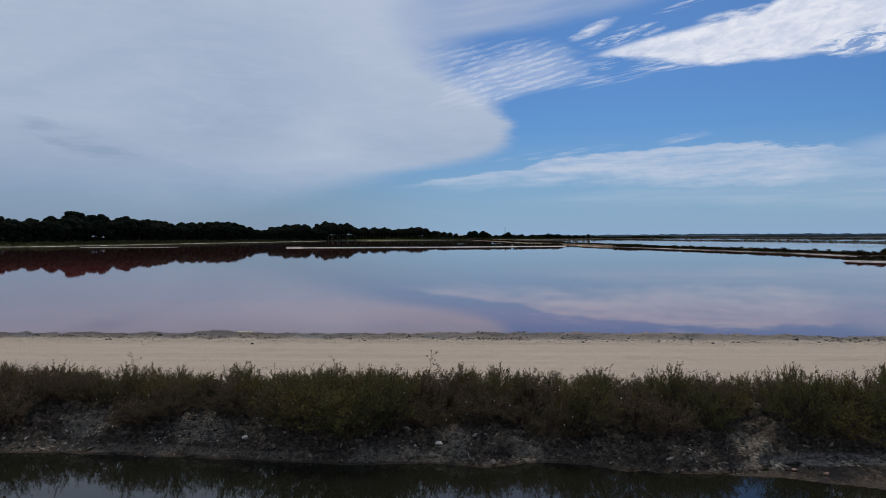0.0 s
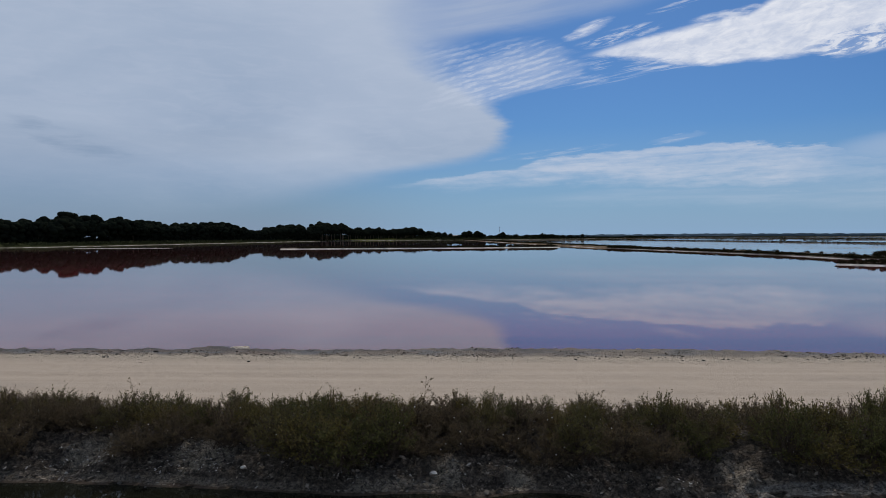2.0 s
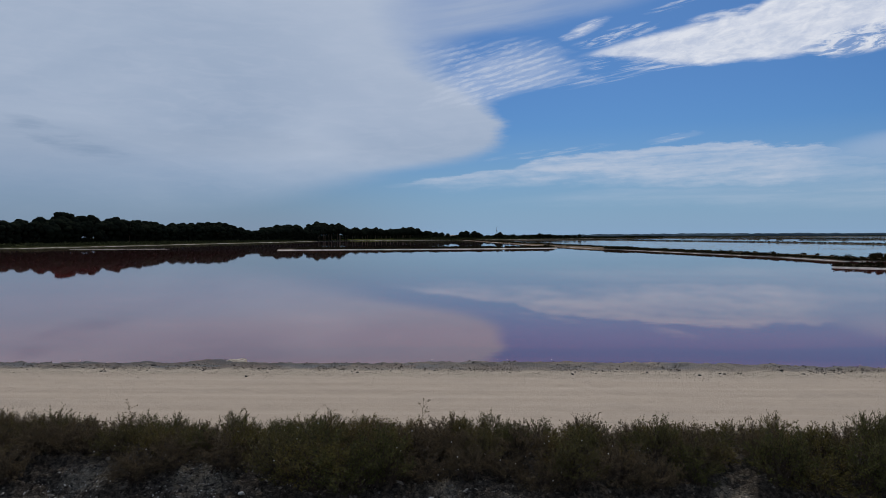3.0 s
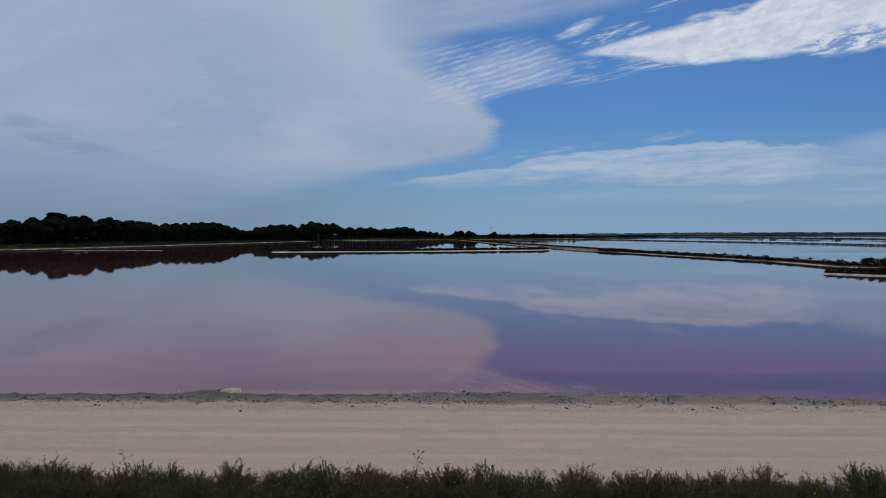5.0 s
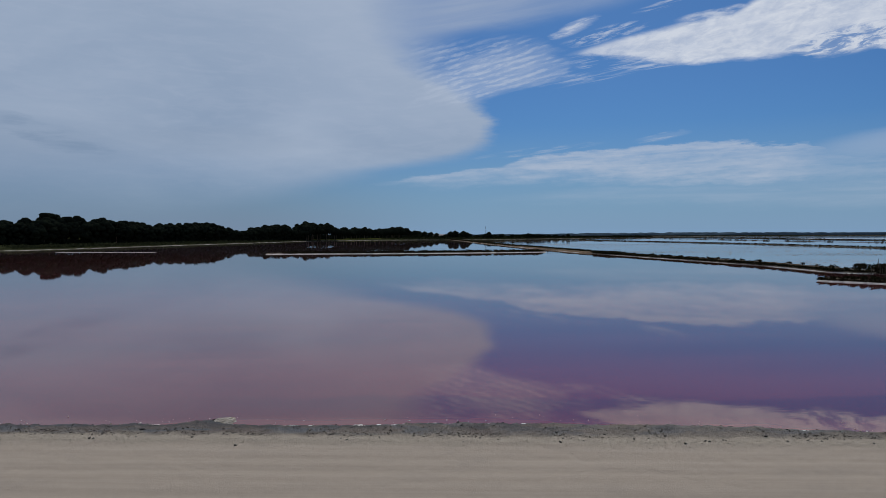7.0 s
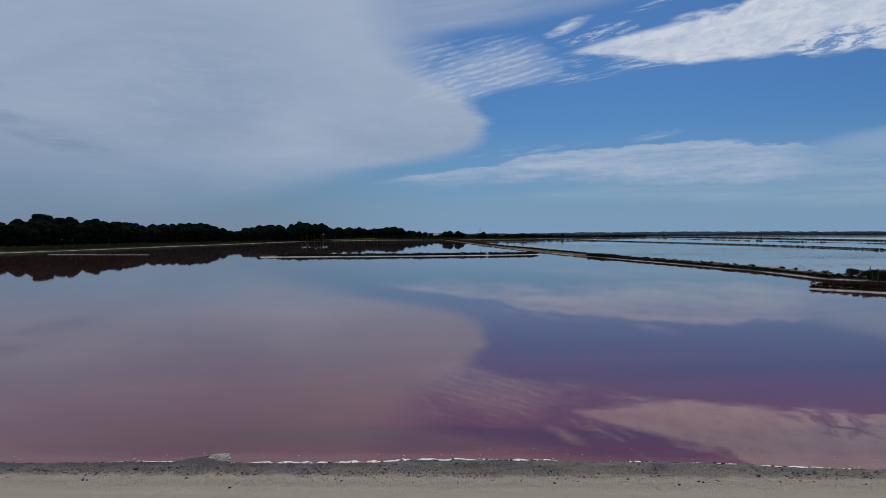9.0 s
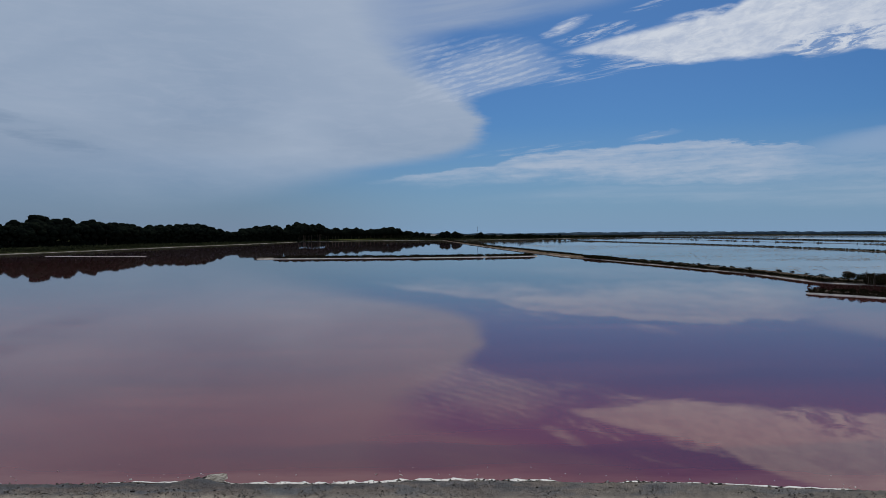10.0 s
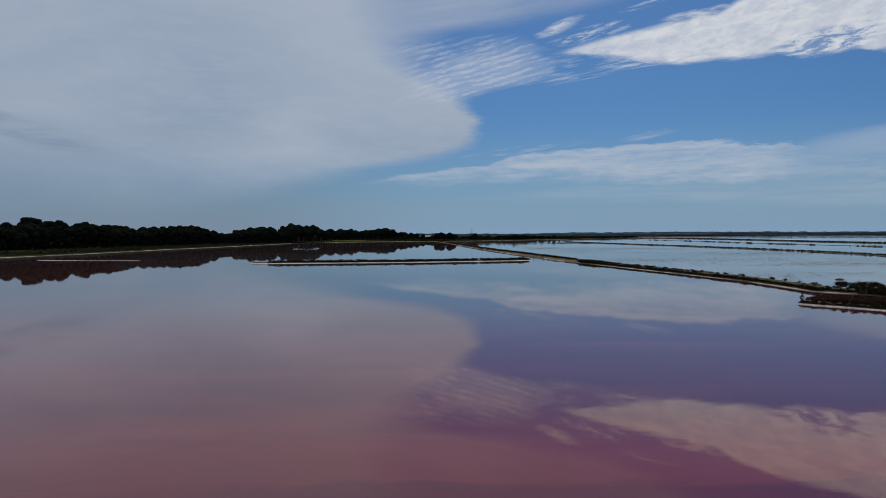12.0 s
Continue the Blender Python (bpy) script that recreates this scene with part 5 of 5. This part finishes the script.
x = r.uniform(-15.5, 16.5, n)
v = np.where(r.uniform(size=n) < 0.4, r.normal(21.05, 0.18, n), 20.75 + np.abs(r.normal(0, 0.95, n)))
keep = (v < waterline(x) - 0.1) & (field(x, v, 1.0, 3, 83) > -0.3)
x, v = x[keep], v[keep]
size = 0.008 + 0.04 * r.uniform(0, 1, len(x)) ** 5
crest_x = r.uniform(-15.5, 16.5, 1500)
crest_v = waterline(crest_x) - np.abs(r.normal(0.16, 0.16, 1500))
crest_keep = field(crest_x, crest_x * 0, 1.6, 3, 121) > -0.12
crest_x, crest_v = crest_x[crest_keep], crest_v[crest_keep]
x, v = np.concatenate([x, crest_x]), np.concatenate([v, crest_v])
size = np.concatenate([size, 0.018 + 0.065 * r.uniform(0, 1, len(crest_x)) ** 2.6])
rubble("shore_rubble", np.column_stack([x, v - SLANT * x, height(x, v) + 0.2 * size]), size, "small dark clods strewn over the clay shore", CLODS, 2)
n = 7000
x = r.uniform(-15, 16, n)
v = r.normal(20.35, 0.33, n)
size = 0.006 + 0.016 * r.uniform(0, 1, n) ** 3
GRIT = material("pale_grit", mottled((0.22, 0.19, 0.145), (0.50, 0.45, 0.36), 30.0, 0.004), 0.95, 0.1)
rubble("edge_gravel", np.column_stack([x, v - SLANT * x, height(x, v) + 0.2 * size]), size, "loose pale gravel along the edge of the track", GRIT, 3)

# mud and salt flecks that break the surface of the pond
n = 60000
y = r.uniform(130, 430, n)
x = 62 + r.uniform(6, 135, n)
thick = np.clip(field(x * 0.4, y, 0.035, 3, 91) + 0.25 + 0.3 * np.clip((y - 220) / 100, -1, 0.4) + 0.35 * field(x * 0.5, y, 0.22, 3, 95), 0, 1)
keep = (r.uniform(size=n) < 1.1 * thick ** 1.4) & (x < 182)
x, y = x[keep], y[keep]
m = len(x)
ang = np.arange(6) * np.pi / 3
rad = r.uniform(0.07, 0.34, (m, 1)) * r.uniform(0.6, 1.2, (m, 6))
flecks = np.stack([x[:, None] + rad * np.cos(ang) * 1.6, y[:, None] + rad * np.sin(ang), np.full((m, 6), 0.05)], -1)
FLECK = material("tan_mud", mottled((0.19, 0.16, 0.125), (0.36, 0.31, 0.25), 0.5, 0.01), 1.0, 0.0)
tagged(new("mud_flecks", mesh("mud_flecks", flecks.reshape(-1, 3), np.arange(m * 6).reshape(m, 6), FLECK)), "tan mud and salt flecks in the shallow pond", "mud", kind="stuff")

# salt crumbs afloat along the lake's edge
n = 170
x = r.uniform(-14, 15, n)
v = waterline(x) + np.abs(r.normal(0, 0.6, n)) + 0.02
size = 0.008 + 0.035 * r.uniform(0, 1, n) ** 3
rubble("salt_crumbs", np.column_stack([x, v - SLANT * x, np.full(n, 0.004)]), size * np.where(r.uniform(size=n) < 0.1, 1.8, 1.0), "white salt crumbs along the lake's edge", SALT, 4)

# broken white fringe of salt where the lake meets the clay
xs = np.arange(-15.5, 16.5, 0.05)
line = waterline(xs)
wide = np.clip(field(xs, xs * 0 + 5, 0.55, 4, 101) * 1.3 + 0.02 + 0.6 * np.exp(-((xs + 4.0) / 1.5) ** 2) + 0.5 * np.exp(-((xs + 1.0) / 4.2) ** 4) + 0.25 * np.clip(xs / 2, 0, 1), 0, 1) * np.clip(0.40 + 0.42 * field(xs, xs * 0, 3.2, 4, 103), 0.05, 1)
rows = []
for side, z in ((-0.9, 0.13), (-0.25, 0.09), (0.35, 0.04), (0.8, -0.05)):
    vv = line + side * wide
    rows.append(np.column_stack([xs, vv - SLANT * xs, np.where(wide > 0.01, np.maximum(height(xs, vv) + 0.012, z * np.minimum(wide * 4, 1)), -0.3)]))
tagged(new("salt_fringe", mesh("salt_fringe", np.concatenate(rows), grid_faces(4, len(xs)), SALT, True)), "white salt fringe along the lake's edge", "salt", kind="structure")

# ============ small far things ============


def post(tall, seed):
    """A weathered stake, slightly bent, with a broken top."""
    r = np.random.default_rng(seed)
    s = np.linspace(0, 1, 5)
    stem = np.stack([r.normal(0, 0.05) * s, r.normal(0, 0.05) * s, -0.4 + (tall + 0.4) * s], 1)
    v, f = tubes(stem[None], (0.055 - 0.02 * s)[None], 6)
    cap = np.arange(24, 30)
    f = np.concatenate([f, [cap[[0, 1, 2, 3]], cap[[3, 4, 5, 0]]]])
    return tagged(new("post", mesh("post", v, f, BARK)), "dark weathered stake standing in the marsh", "post", "stakes in the marsh")


for k, (x, y, z, h) in enumerate(((67.7, 100.8, 0.3, 2.1), (64.4, 95.5, 0, 1.7), (62.9, 92.4, 0, 1.6), (61.2, 92.6, 0, 1.5), (66.0, 96.6, 0, 1.9), (69.3, 101.4, 0.3, 1.7), (63.6, 93.8, 0, 1.3))):
    post(h, 40 + k).location = (x, y, z)
for k in range(6):
    post(0.8 + 0.1 * (k % 3), 60 + k).location = (43.4 + 0.9 * k, 241.5 + 0.4 * (k % 2), 0)


def mound(name, x, y, rx, ry, tall, mat, label, category):
    v, f = ball(3)
    v = v * [rx, ry, tall] * (1 + 0.15 * field(v[:, 0] * 2 + 5, v[:, 1] * 2 + v[:, 2], 2.0, 3, 3)[:, None])
    ob = tagged(new(name, mesh(name, v, f, mat, True)), label, category)
    ob.location = (x, y, 0)
    return ob


mound("mud_islet", 85.5, 133.0, 0.9, 0.6, 0.28, DIKE_SOIL, "small brown mud islet in the shallow pond", "islet")

# reddish glasswort between the dike and the spit
n = 420
x, y = r.uniform(57, 70, n), r.uniform(84, 98, n)
keep = (x * 0.66 + y * 0.75 > 105.5) & (x * 0.66 + y * 0.75 < 116)
GLASSWORT = material("red_glasswort", foliage((0.045, 0.018, 0.016), (0.11, 0.045, 0.038), (0.075, 0.04, 0.03)), 0.95, 0.0)
pts = np.column_stack([x, y, np.full(n, -0.02)])[keep]
scrub_mass("glasswort", pts, r.uniform(0.25, 0.6, len(pts)), "reddish glasswort in the wet ground beside the spit", GLASSWORT, 24, 0.3)

# sunlit lawn under the pines
lawn = resample([(-118, 655), (-85, 690), (-45, 745), (-10, 775), (40, 790)], 4.0)
loft("lawn", lawn, [(0, 1.05), (8, 1.25), (30, 1.45)], LAWN, "sunlit green grass under the far pines", "grass", 1.0, 77, BACK)


def house(x, y, turn):
    """A low far-off farmhouse with a tiled gable roof."""
    root = tagged(new("farmhouse"), "low pale farmhouse with a faded grey roof among trees", "house")

    def block(name, corners, faces, mat, parent):
        me = bpy.data.meshes.new(name)
        me.from_pydata(corners, [], faces)
        me.materials.append(mat)
        return part(name, me, parent)

    box = [(0, 1, 2, 3), (4, 7, 6, 5), (0, 4, 5, 1), (1, 5, 6, 2), (2, 6, 7, 3), (3, 7, 4, 0)]

    def cuboid(x0, x1, y0, y1, z0, z1):
        return [(x0, y0, z0), (x0, y1, z0), (x1, y1, z0), (x1, y0, z0), (x0, y0, z1), (x0, y1, z1), (x1, y1, z1), (x1, y0, z1)]

    block("wall", cuboid(-9, 9, -4, 4, 0, 3.0), box, PLASTER, root)
    block("roof", [(-9.5, -4.6, 3.0), (9.5, -4.6, 3.0), (9.5, 4.6, 3.0), (-9.5, 4.6, 3.0), (-9.5, 0, 4.6), (9.5, 0, 4.6)],
          [(0, 1, 5, 4), (2, 3, 4, 5), (0, 4, 3), (1, 2, 5), (0, 3, 2, 1)], ROOF_TILE, root)
    for k in range(4):
        win = block("window", cuboid(-7 + 4 * k, -5.8 + 4 * k, -4.08, -3.9, 1.2, 2.8), box, DARK_STONE, root)
        block("sill", cuboid(-7.1 + 4 * k, -5.7 + 4 * k, -4.18, -3.9, 1.08, 1.2), box, PALE_STONE, win)
    root.matrix_world = pose(x, y, 1.2, 0, 0, turn)


house(21, 905, 12)


def mast(x, y):
    """A slim steel lattice mast."""
    s = np.linspace(0, 1, 9)
    lines, rad = [], []
    for a in range(3):
        c, d = math.cos(a * 2.094), math.sin(a * 2.094)
        lines.append(np.stack([c * (0.9 - 0.6 * s), d * (0.9 - 0.6 * s), 14.0 * s], 1)), rad.append(np.full(9, 0.10))
    root = tagged(new("mast"), "slim grey lattice mast beside trees", "mast")
    for ln in lines:
        part("leg", mesh("leg", *tubes(ln[None], np.full((1, 9), 0.06), 5), DARK_STONE), root)
    for k in range(8):
        for a in range(3):
            p, q = lines[a][k], lines[(a + 1) % 3][k + 1]
            part("brace", mesh("brace", *tubes((p + (q - p) * s[:, None])[None], np.full((1, 9), 0.03), 4), DARK_STONE), root)
    root.location = (x, y, 1.0)


mast(74.0, 800)
